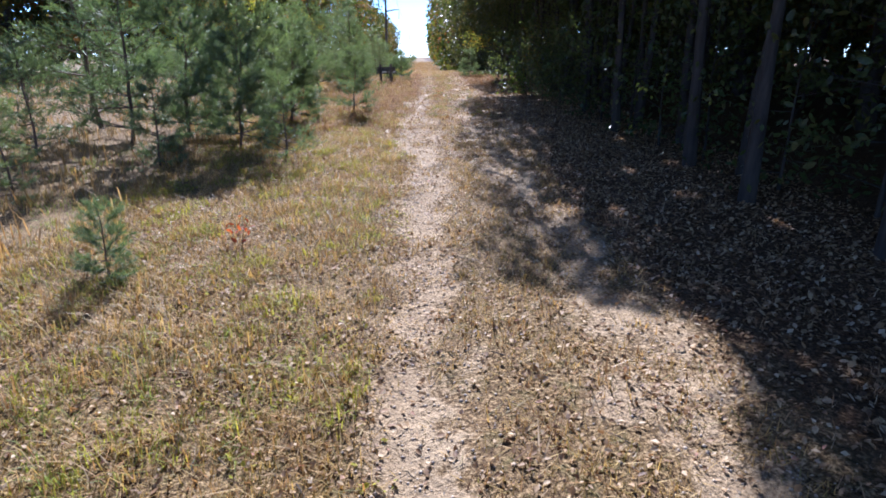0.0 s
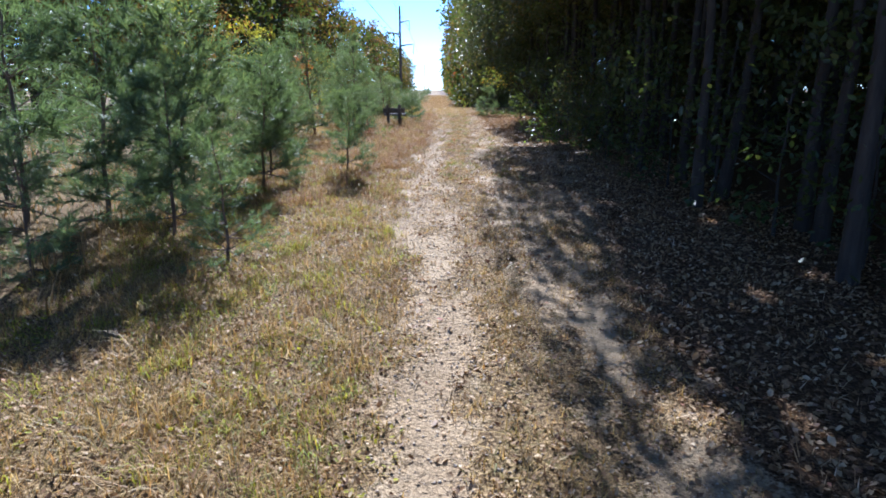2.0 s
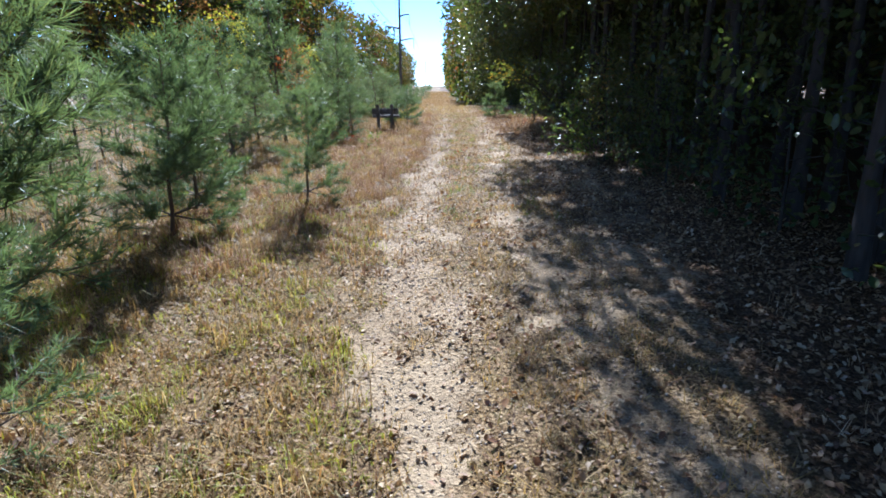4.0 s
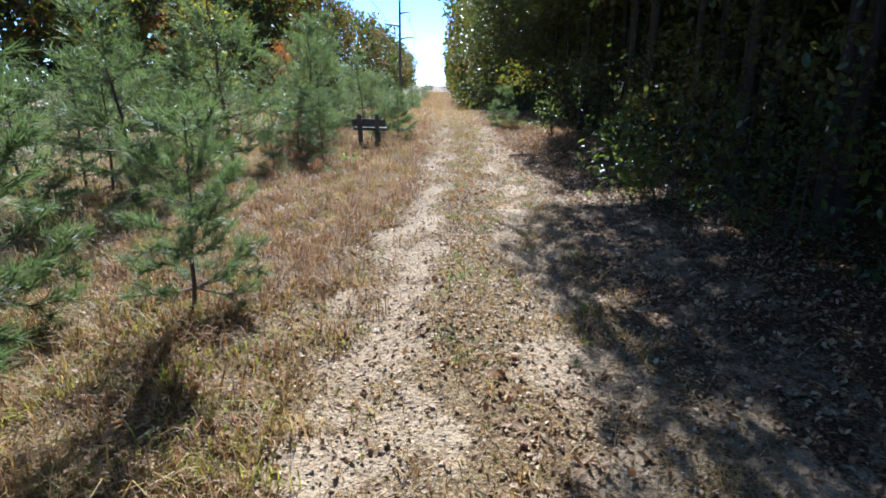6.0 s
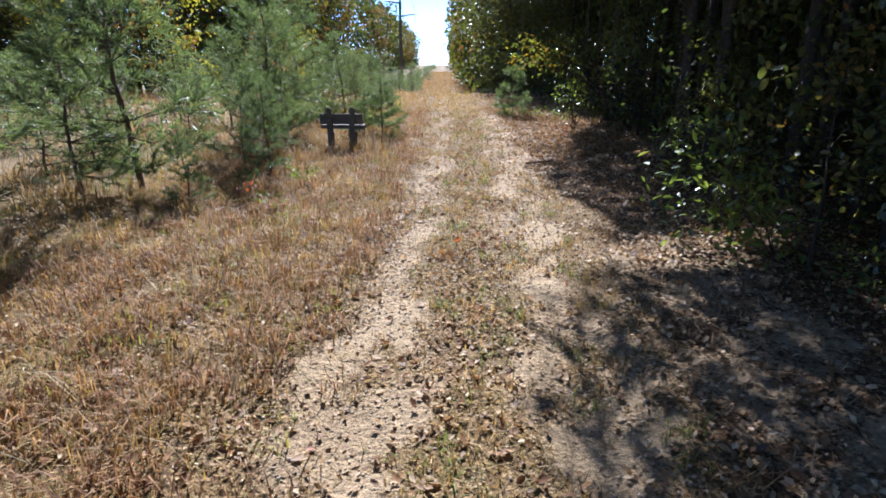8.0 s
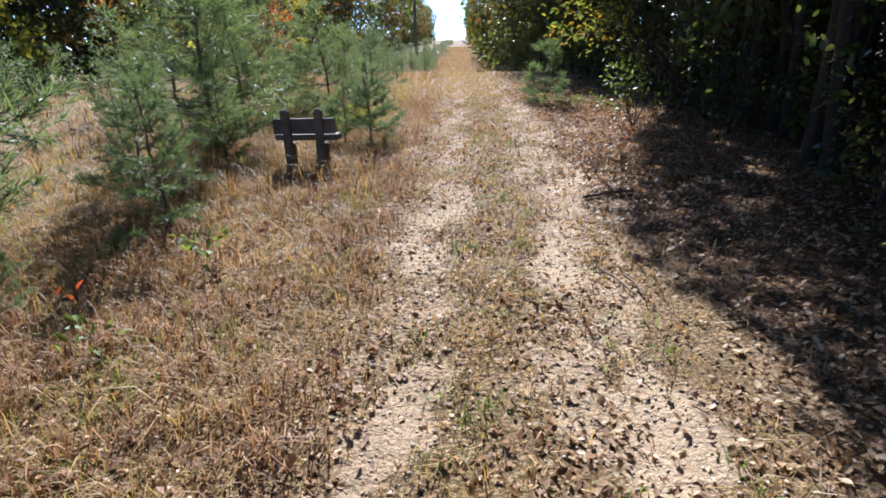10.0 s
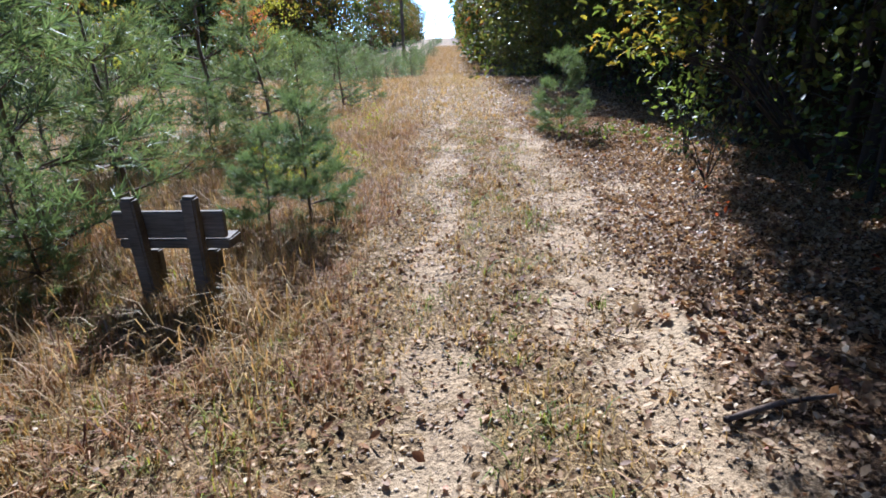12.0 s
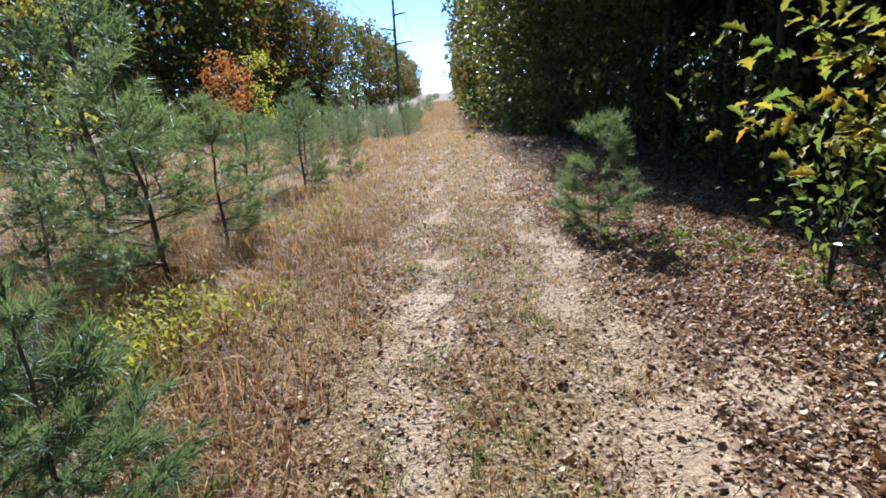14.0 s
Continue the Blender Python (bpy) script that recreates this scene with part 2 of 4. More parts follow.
def tube(points, radii, sides=6):
    """Vertices and quads of a tapering tube along a line."""
    pts = np.asarray(points, dtype=float)
    out, quads = [], []
    for i, p in enumerate(pts):
        d = pts[min(i + 1, len(pts) - 1)] - pts[max(i - 1, 0)]
        d = d / (np.linalg.norm(d) + 1e-9)
        ref = np.array([1.0, 0, 0]) if abs(d[0]) < 0.8 else np.array([0, 1.0, 0])
        u = np.cross(d, ref)
        u /= np.linalg.norm(u)
        v = np.cross(d, u)
        for k in range(sides):
            a = 2 * math.pi * k / sides
            out.append(p + radii[i] * (math.cos(a) * u + math.sin(a) * v))
    for i in range(len(pts) - 1):
        for k in range(sides):
            a, b = i * sides + k, i * sides + (k + 1) % sides
            quads.append((a, b, b + sides, a + sides))
    return np.array(out), np.array(quads)


def joined(pieces):
    verts, faces, n = [], [], 0
    for v, f in pieces:
        verts.append(v)
        faces.append(f + n)
        n += len(v)
    return np.concatenate(verts), np.concatenate(faces)


def random_frames(r, n, up_bias=0.0):
    """n random orthonormal frames: axis (along), side and normal."""
    a = r.normal(size=(n, 3))
    a /= np.linalg.norm(a, axis=1, keepdims=True)
    b = r.normal(size=(n, 3))
    b[:, 2] += up_bias
    b -= a * np.sum(a * b, axis=1, keepdims=True)
    b /= np.linalg.norm(b, axis=1, keepdims=True) + 1e-9
    return a, np.cross(b, a), b


# leaf outlines: (along, side, fold) in units of the leaf's length
RHOMB = np.array([(0, 0, 0), (0.45, 0.3, 0.06), (1, 0, -0.05), (0.5, -0.3, 0.06)])
SCRAP = np.array([(0, 0, 0), (0.4, 0.33, 0.18), (1, 0.08, 0.07), (0.55, -0.3, 0.2)])
RHOMB_F = np.array([(0, 1, 2), (0, 2, 3)])
OAK = np.array([(0, 0, 0), (0.2, 0.12, 0.03), (0.3, 0.3, 0.05), (0.42, 0.13, 0.03), (0.6, 0.36, 0.04), (0.7, 0.14, 0), (0.85, 0.2, -0.04), (1, 0, -0.1),
                (0.85, -0.2, -0.04), (0.7, -0.14, 0), (0.6, -0.36, 0.04), (0.42, -0.13, 0.03), (0.3, -0.3, 0.05), (0.2, -0.12, 0.03), (0.5, 0, -0.02)])
OAK_F = np.array([(14, i, i + 1) for i in range(13)] + [(14, 13, 0)])
CURL = np.array([(0, 0, 0), (0.28, 0.26, 0.09), (0.62, 0.3, 0.14), (1, 0.05, 0.1), (0.66, -0.28, 0.12), (0.3, -0.24, 0.06), (0.5, 0, 0.0)])
CURL_F = np.array([(6, i, i + 1) for i in range(5)] + [(6, 5, 0)])


def leaf_cloud(centres, sizes, frames, shape, faces):
    a, s, b = frames
    n, k = len(centres), len(shape)
    v = (centres[:, None, :] + sizes[:, None, None] * (shape[None, :, 0:1] * a[:, None, :] + shape[None, :, 1:2] * s[:, None, :] + shape[None, :, 2:3] * b[:, None, :]))
    f = faces[None, :, :] + (np.arange(n) * k)[:, None, None]
    return v.reshape(-1, 3), f.reshape(-1, 3)


# ---- the lie of the land ----
def left_track(y):
    return np.interp(y, [-5, 4, 6, 9, 10.5, 12, 14.5, 18.5, 24, 34, 60], [-0.58, -0.54, -0.47, -0.43, -0.48, -0.65, -0.72, -0.45, -0.12, -0.05, 0.0])


def right_track(y):
    return np.interp(y, [-5, 5, 10, 14, 19, 22, 27, 34, 60], [1.05, 1.0, 0.8, 0.68, 0.78, 0.85, 1.2, 1.2, 1.3])


# the trail climbs gently towards its crest
RISE_Y = np.arange(-20.0, 60.0, 0.25)
RISE_Z = np.convolve(np.interp(np.arange(-23.0, 63.0, 0.25), [-20, 0, 4.5, 7.2, 10, 13, 15.4, 20, 25, 31, 40], [-1.0, -0.62, -0.44, -0.33, -0.2, -0.045, 0.06, 0.22, 0.34, 0.42, 0.42]), np.ones(25) / 25, "valid")[:320]


def lie(x, y):
    """Height of the ground, without its finest bumps."""
    x, y = np.asarray(x, dtype=float), np.asarray(y, dtype=float)
    z = np.interp(y, RISE_Y, RISE_Z) - 1.5 * smoothstep(40, 75, y) + 1.0 * smoothstep(90, 260, y)
    z = z + 0.035 * np.sin(0.9 * x + 0.35 * y) * np.sin(0.5 * y - 0.7 * x + 1.0) * smoothstep(0.5, 3.0, np.abs(x - 0.4))
    z = z - 0.045 * np.exp(-((x - left_track(y)) / 0.26) ** 2) - 0.045 * np.exp(-((x - right_track(y)) / 0.26) ** 2)
    z = z + 0.25 * smoothstep(3.5, 9, x) + 0.012 * np.sin(5.1 * x + 2.3 * y) * np.sin(4.3 * y - 1.9 * x)
    return z


def height(x, y):
    return float(lie(x, y))


def patches(x, y, size, seed):
    """Uneven patches between 0 and 1, about as wide as size."""
    k = 6.283 / size
    a = np.sin(k * (0.63 * x + 0.41 * y) + seed) + np.sin(k * (-0.52 * x + 0.77 * y) + 2.1 * seed) + np.sin(k * (1.31 * x - 0.27 * y) + 3.7 * seed)
    a = a + 0.6 * np.sin(k * (2.1 * x + 1.7 * y) + 1.3 * seed) + 0.6 * np.sin(k * (-1.9 * x + 2.6 * y) + 0.7 * seed)
    return np.clip(0.5 + a / 4.2, 0, 1)


def sand_at(x, y):
    wl = np.interp(y, [0, 9, 12, 14.5, 19, 30, 45], [0.33, 0.37, 0.6, 0.42, 0.28, 0.22, 0.17])
    left = np.exp(-(np.abs(x - left_track(y) + 0.3 * (patches(x, y, 1.3, 2.5) - 0.5) + 0.2 * (patches(x, y, 0.45, 5.5) - 0.5)) / wl) ** 2.4)
    wr = np.interp(y, [0, 8, 14, 22, 28, 34, 45], [0.42, 0.40, 0.42, 0.36, 0.42, 0.30, 0.22])
    right = np.exp(-(np.abs(x - right_track(y) + 0.34 * (patches(x, y, 1.1, 4.5) - 0.5) + 0.22 * (patches(x, y, 0.5, 7.5) - 0.5)) / wr) ** 2.4)
    patch = 0.8 * np.exp(-(((x - 2.0) / 0.9) ** 2 + ((y - 17.5) / 3.5) ** 2)) + 0.7 * np.exp(-(((x - 1.05) / 0.6) ** 2 + ((y - 3.9) / 0.9) ** 2))
    patch = patch + 0.75 * np.exp(-(((x - 1.5) / 0.9) ** 2 + ((y - 12.3) / 2.2) ** 2))
    patch = patch + 0.75 * np.exp(-(((x - 1.9) / 0.8) ** 2 + ((y - 27.3) / 1.2) ** 2))
    patch = patch + 0.95 * np.exp(-(((x + 0.72) / 0.62) ** 2 + ((y - 11.6) / 1.1) ** 2))
    patch = patch + 0.85 * np.exp(-(((x - 1.25) / 0.55) ** 2 + ((y - 24.0) / 1.7) ** 2))
    far = 1 - 0.5 * smoothstep(25, 42, y)
    all_sand = np.maximum(np.maximum(left, 0.92 * right), patch) * far
    return all_sand * (0.42 + 0.66 * patches(x, y, 0.8, 9.0))


def litter_at(x, y):
    return smoothstep(0.9, 2.0, x - 0.25 * np.sin(y * 0.7)) * 0.95


xs = np.concatenate([[-1500, -600, -250, -110, -60, -40, -28], np.arange(-22, -6, 0.6), np.arange(-6, 6, 0.1), np.arange(6, 22, 0.8), [28, 40, 60, 110, 250, 600, 1500]])
ys = np.concatenate([[-600, -200, -80, -40, -20, -8], np.arange(-4, 0, 0.4), np.arange(0, 46, 0.12), np.arange(46, 110, 1.0), np.arange(110, 400, 10.0), [450, 600, 900, 1500, 3000]])
gx, gy = np.meshgrid(xs, ys)
gxf, gyf = gx.ravel(), gy.ravel()
grid_v = np.stack([gxf, gyf, lie(gxf, gyf)], axis=1)
ny, nx = gx.shape
i0 = (np.arange(ny - 1)[:, None] * nx + np.arange(nx - 1)[None, :]).ravel()
grid_f = np.stack([i0, i0 + 1, i0 + 1 + nx, i0 + nx], axis=1)
ground_mesh = fast_mesh("ground", grid_v, grid_f, GROUND, True)
for key, values in (("sand", sand_at(gxf, gyf)), ("litter", litter_at(gxf, gyf))):
    at = ground_mesh.attributes.new(key, "FLOAT", "POINT")
    at.data.foreach_set("value", values.astype(np.float32))
ground = tagged(new("ground", ground_mesh), "sandy two-track trail through dry grass and leaf litter", "ground", kind="structure")


# ---- trees ----
def skeleton_tree(r, h, crown_r, base, limbs, trunk_r, bend=0.04):
    """Trunk and limbs; gives the wood and the places where leaves gather."""
    zs = np.linspace(0, h * 0.93, 9)
    off = np.cumsum(r.normal(0, bend * h / 9, size=(9, 2)), axis=0)
    off -= off[0]
    trunk = np.stack([off[:, 0], off[:, 1], zs], axis=1)
    rad = trunk_r * (1 - 0.88 * (zs / zs[-1]) ** 0.9)
    rad[0] *= 1.35
    trunk[0, 2] = -0.15
    wood = [tube(trunk, rad, 7)]
    nodes = []
    for i in range(limbs):
        u = (i + r.random()) / limbs
        z = base + (h * 0.9 - base) * u
        p = np.array([np.interp(z, zs, trunk[:, 0]), np.interp(z, zs, trunk[:, 1]), z])
        ang = i * 2.4 + r.normal(0, 0.4)
        reach = crown_r * (0.55 + 0.6 * r.random()) * math.sin(math.pi * (0.16 + 0.78 * u)) ** 0.7
        rise = reach * (0.15 + 0.75 * u + r.normal(0, 0.15))
        d = np.array([math.cos(ang) * reach, math.sin(ang) * reach, rise])
        mid = p + 0.5 * d + np.array([0, 0, -0.06 * reach]) + r.normal(0, 0.07 * reach, 3)
        tip = p + d + r.normal(0, 0.06 * reach, 3)
        r0 = trunk_r * (0.42 - 0.25 * u)
        wood.append(tube([p, mid, tip], [r0, r0 * 0.55, r0 * 0.16], 5))
        nodes += [(mid, reach * 0.34), (0.45 * mid + 0.55 * tip, reach * 0.36), (tip, reach * 0.33)]
        side = mid + r.normal(0, 0.35 * reach, 3)
        wood.append(tube([mid, side], [r0 * 0.4, r0 * 0.12], 4))
        nodes.append((side, reach * 0.3))
    nodes.append((trunk[-1], crown_r * 0.3))
    return wood, nodes


def broadleaf(name, seed, h, crown_r, base, limbs, leaves, leaf, mat, trunk_r=0.13, shape=RHOMB, faces=RHOMB_F):
    r = np.random.default_rng(seed)
    wood, nodes = skeleton_tree(r, h, crown_r, base, limbs, trunk_r)
    root = new(name)
    child("trunk", fast_mesh("trunk", *joined(wood), BARK, True), root)
    per = max(3, leaves // len(nodes))
    cs = []
    for c, s in nodes:
        k = int(per * (0.4 + 1.2 * r.random()))
        cs.append(c + r.normal(0, 1, (k, 3)) * np.array([s, s, 0.62 * s]) * 0.75)
    cs = np.concatenate(cs)
    out = np.hypot(cs[:, 0], cs[:, 1])
    pull = np.where(out > 0.97 * crown_r, 0.97 * crown_r / out * (0.8 + 0.2 * r.random(len(cs))), 1.0)
    cs[:, :2] *= pull[:, None]
    cs[:, 2] = np.maximum(cs[:, 2], 0.12)
    size = leaf * (0.65 + 0.7 * r.random(len(cs)))
    v, f = leaf_cloud(cs, size, random_frames(r, len(cs), 1.2), shape, faces)
    child("crown", fast_mesh("crown", v, f, mat), root)
    return root


def young_pine(name, seed, h, needles, width, spread=0.36, bare=0.07, step=0.075, limbs=(4, 7), twigs=True):
    """A young pine: whorls of upturned limbs with side twigs that carry brushes of needles."""
    r = np.random.default_rng(seed)
    zs = np.linspace(0, h, 8)
    off = np.cumsum(r.normal(0, 0.012 * h, size=(8, 2)), axis=0)
    off -= off[0]
    stem = np.stack([off[:, 0], off[:, 1], zs], axis=1)
    rad = 0.012 * h * (1 - 0.85 * zs / h) + 0.003
    stem[0, 2] = -0.06
    wood = [tube(stem, rad, 6)]
    bases, dirs, lens = [], [], []

    def brush(p, q, first):
        d = q - p
        n = max(2, int(np.linalg.norm(d) / step))
        for j in range(n):
            u = first + (1 - first) * (j + 1) / n
            bases.append(p + d * u + r.normal(0, 0.015, 3))
            e = d / (np.linalg.norm(d) + 1e-9) + r.normal(0, 0.3, 3) + np.array([0, 0, 0.2])
            dirs.append(e / np.linalg.norm(e))
            lens.append(0.085 + 0.06 * r.random())

    whorls = max(6, int(h * 4.6))
    for w in range(whorls):
        u = bare + (0.97 - bare) * (w + 0.5 * r.random()) / whorls
        z = u * h
        p = np.array([np.interp(z, zs, stem[:, 0]), np.interp(z, zs, stem[:, 1]), z])
        for k in range(r.integers(*limbs)):
            ang = r.random() * 6.28
            reach = h * spread * (1.03 - u) ** 0.7 * (0.45 + 0.75 * r.random()) + 0.07
            lift = reach * (0.18 + 0.7 * u + r.normal(0, 0.18))
            d = np.array([math.cos(ang) * reach, math.sin(ang) * reach, lift])
            tip = p + d
            mid = p + 0.55 * d + np.array([0, 0, -0.1 * reach])
            wood.append(tube([p, mid, tip], [rad[0] * 0.42 * (1.1 - u), rad[0] * 0.25 * (1.1 - u), 0.002], 4))
            brush(p + 0.35 * (mid - p), mid, 0.2)
            brush(mid, tip, 0.0)
            for side in (-1, 1):
                if reach > 0.22:
                    c = np.array([-d[1], d[0], 0.25 * reach]) * side * (0.3 + 0.25 * r.random()) + 0.35 * d
                    if twigs:
                        wood.append(tube([mid, mid + c], [0.004, 0.0015], 3))
                    brush(mid, mid + c, 0.2)
    for j in range(6):
        bases.append(stem[-1] + np.array([0, 0, -0.05 * j]))
        dirs.append(np.array([0, 0, 1.0]))
        lens.append(0.12)
    bases, dirs, lens = np.array(bases), np.array(dirs), np.array(lens)
    n = len(bases)
    B = np.repeat(bases, needles, axis=0)
    D = np.repeat(dirs, needles, axis=0) * 0.8 + r.normal(0, 0.5, (n * needles, 3))
    D /= np.linalg.norm(D, axis=1, keepdims=True)
    L = np.repeat(lens, needles) * (0.7 + 0.6 * r.random(n * needles))
    S = np.cross(D, r.normal(size=D.shape))
    S /= np.linalg.norm(S, axis=1, keepdims=True)
    B = B + np.repeat(dirs, needles, axis=0) * (r.random(n * needles)[:, None] * 0.07 - 0.02)
    v = np.stack([B - S * width, B + S * width, B + D * L[:, None]], axis=1).reshape(-1, 3)
    f = np.arange(len(v)).reshape(-1, 3)
    root = new(name)
    child("trunk", fast_mesh("trunk", *joined([(w[0], w[1]) for w in wood]), PINE_BARK, True), root)
    child("crown", fast_mesh("crown", v, f, PINE), root)
    return root


def put(x, y, turn=0.0, scale=1.0, tall=1.0, tip=0.0, roll=0.0):
    m = pose(x, y, height(x, y), tip, roll, turn)
    return m @ Matrix.Diagonal((scale, scale, scale * tall, 1))


# ---- young pines of the open strip ----
PINE_LABEL = "young feathery green pine with upturned limbs in dry grass"
near_pines = [young_pine("young_pine", 20 + k, 2.0, 14 if k < 3 else 20, 0.0042, 0.36 if k < 3 else 0.31, 0.07 if k < 3 else 0.02) for k in range(5)]
for p in near_pines:
    tagged(p, PINE_LABEL, "pine tree", "young pines beside the trail")
# (x, y, height, lean)
SPOTS = [
    (-6.7, 9.55, 1.9), (-5.8, 10.9, 3.0), (-2.7, 9.5, 1.35), (-4.6, 9.2, 1.4), (-5.1, 19.2, 1.9),
    (-4.9, 12.4, 2.9), (-4.72, 21.3, 2.35), (-4.15, 21.7, 2.2), (-3.3, 23.4, 2.25),
    (-2.6, 22.4, 1.45), (-3.2, 20.9, 1.3), (-3.0, 24.9, 1.35), (-2.65, 29.95, 2.4), (-3.46, 27.2, 1.7),
    (-3.5, 29.5, 1.75), (-2.6, 31.4, 1.9), (-2.1, 38.0, 1.5), (-5.6, 14.8, 2.3), (-5.0, 17.2, 1.9), (-4.4, 18.6, 1.7),
    (-5.8, 23.5, 2.5), (-4.4, 28.5, 2.1), (-4.4, 32.0, 2.4), (-3.2, 34.0, 2.2), (-2.6, 35.5, 1.9), (-7.2, 12.6, 2.6), (-7.6, 8.6, 2.2),
    (-6.8, 17.5, 2.6), (-3.42, 25.6, 1.9), (-3.6, 31.6, 2.1), (-5.3, 28.6, 2.4), (-5.7, 7.4, 1.4)]
pr = np.random.default_rng(3)
for i, (x, y, h) in enumerate(SPOTS):
    m = put(x, y, pr.random() * 360, h / 2.0, 1.0, pr.normal(0, 2.5), pr.normal(0, 2.5))
    if i < len(near_pines):
        near_pines[i].matrix_basis = m
    else:
        copy_thing(near_pines[3 + i % 2 if h < 1.6 else i % 3], m)

# two small bushy ones
bushy = [young_pine("bushy_pine", 46 + k, 1.3, 26, 0.003, 0.38, 0.0, 0.05) for k in range(3)]
for p, (x, y, s), text in zip(bushy, ((-1.34, 26.35, 0.92), (2.0, 31.5, 1.0), (-3.15, 4.7, 0.5)), ("small bushy bright green pine behind the bench", "small bushy pine alone in leaf litter by the wood", "knee-high bushy pine in dry grass")):
    tagged(p, text, "pine tree")
    p.matrix_basis = put(x, y, 40, s)

copy_thing(bushy[0], put(-1.72, 26.25, 160, 0.78))
full_pine = tagged(young_pine("bushy_pine", 49, 1.5, 24, 0.003, 0.42, 0.12, 0.05), "chest-high full green pine with a bare lower trunk beside the trail", "pine tree")
full_pine.matrix_basis = put(-2.2, 14.95, 75, 1.0)
for x, y, h in ((-4.0, 11.5, 2.7), (-3.75, 10.6, 1.9), (-4.9, 11.2, 2.6), (-3.45, 13.5, 2.1), (-3.65, 14.7, 1.95)):
    tagged(copy_thing(full_pine, put(x, y, 40 * h, h / 1.5)), "dense dark-centred young pine in a close clump", group="young pines beside the trail")

far_pines = [young_pine("young_pine", 40 + k, 2.4, 3, 0.015, step=0.24, limbs=(3, 6), twigs=False) for k in range(3)]
for p in far_pines:
    tagged(p, "young pine among the crowd in the open strip", "pine tree", "young pines of the strip")
k = 0
for j in range(2400):
    y = 6 + 110 * pr.random() ** 1.25
    x = -3.6 - 13.5 * pr.random() - 0.01 * y
    if y > 36 and pr.random() < 0.3:
        x = -2.4 - 3 * pr.random()
    if y < 34 and x > (-5.4 if y > 19 else -7.6):
        continue
    if k >= 240:
        break
    h = (1.4 + 1.3 * pr.random()) * (1.12 if x < -9 else 0.95)
    m = put(x, y, pr.random() * 360, h / 2.4, 1.0)
    if k < 3:
        far_pines[k].matrix_basis = m
    else:
        copy_thing(far_pines[k % 3], m)
    k += 1

for x, y, h in ((-6.2, 24.8, 2.4), (-7.2, 27.0, 2.6), (-6.0, 28.5, 2.3), (-8.3, 25.5, 2.8), (-7.4, 30.5, 2.6), (-9.5, 28.0, 2.9), (-6.6, 21.6, 2.4), (-8.2, 22.2, 2.7), (-5.6, 19.4, 2.2), (-7.0, 19.2, 2.5), (-9.0, 18.0, 2.8)):
    copy_thing(far_pines[int(y * 10) % 3], put(x, y, pr.random() * 360, h / 2.4))
for j in range(70):
    y = 48 + 270 * pr.random() ** 1.6
    x = -2.3 - 4.0 * pr.random()
    copy_thing(far_pines[j % 3], put(x, y, pr.random() * 360, (1.7 + 1.6 * pr.random()) / 2.4))

# ---- the wood beside the trail ----
wr = np.random.default_rng(11)


def plant(models, places, label, group):
    for i, t in enumerate(models):
        tagged(t, label, "tree", group)
    for i, (x, y, s, tall) in enumerate(places):
        m = put(x, y, wr.random() * 360, s, tall)
        if i < len(models):
            models[i].matrix_basis = m
        else:
            copy_thing(models[i % len(models)], m)


# tall trees whose crowns reach out over the trail, mostly out of view; leaves are cut so that their shade ends along
# SHADE_X on the ground
SHADE_Y = [-6, 0, 2.3, 3.3, 3.8, 4.6, 4.95, 5.3, 6, 7, 8.5, 10.4, 11.6, 12.4, 13.2, 14, 15.2, 16.2, 17.3, 18.3, 18.7, 20.3, 21.8, 23, 24, 25, 26, 28, 30, 31.5, 33, 36, 41, 60]
SHADE_X = [0.9, 0.85, 0.85, 1.07, 1.4, 1.52, 1.0, -0.1, -0.05, 0.05, 0.22, 0.22, 0.12, 0.28, 0.45, 0.68, 0.72, 0.35, 0.45, 0.9, 1.5, 1.75, 1.4, 1.45, 2.3, 2.45, 2.6, 3.8, 4.0, 3.5, 2.3, 2.0, 1.6, 1.6]
# gaps cut in the canopy to let sun patches through: where they land, and how wide
GAPS = [(1.1, 7.2, 0.22, 0.28), (1.75, 7.1, 0.1, 0.3), (0.75, 9.2, 0.12, 0.16), (1.3, 10.4, 0.16, 0.13), (1.0, 11.9, 0.13, 0.15), (1.3, 15.4, 0.25, 0.16), (1.5, 13.7, 0.16, 0.1), (2.2, 12.6, 0.16, 0.12),
        (2.6, 9.0, 0.15, 0.15), (3.2, 11.4, 0.2, 0.15), (2.9, 14.6, 0.15, 0.15), (2.1, 18.9, 0.8, 0.5), (3.0, 19.4, 0.6, 0.35), (2.2, 21.0, 0.2, 0.13), (2.7, 22.6, 0.2, 0.15), (2.2, 24.2, 0.22, 0.13), (3.2, 17.0, 0.2, 0.15), (2.5, 16.2, 0.16, 0.14)]


gr = np.random.default_rng(5)
# more gaps at random, cut to throw sun flecks onto the undergrowth
for gap_y in np.arange(-1.0, 30.0, 0.55):
    GAPS.append((gr.uniform(2.9, 5.2), gap_y, gr.uniform(0.1, 0.3), gr.uniform(0.12, 0.3)))


def shade_kept(p, r):
    """Which leaves to keep: those whose shade falls inside the shaded ground."""
    k = (p[:, 2] - 0.1) / SUN_DIR.z
    sx, sy = p[:, 0] - SUN_DIR.x * k, p[:, 1] - SUN_DIR.y * k
    wander = 0.16 * (patches(sx, sy, 0.55, 3.1) - 0.5) + r.normal(0, 0.09, len(sx))
    ok = sx > np.interp(sy, SHADE_Y, SHADE_X) + wander
    for gx0, gy0, wx, wy in GAPS:
        ok &= ((sx - gx0) / wx) ** 2 + ((sy - gy0) / wy) ** 2 > 1 + 2 * wander
    return ok


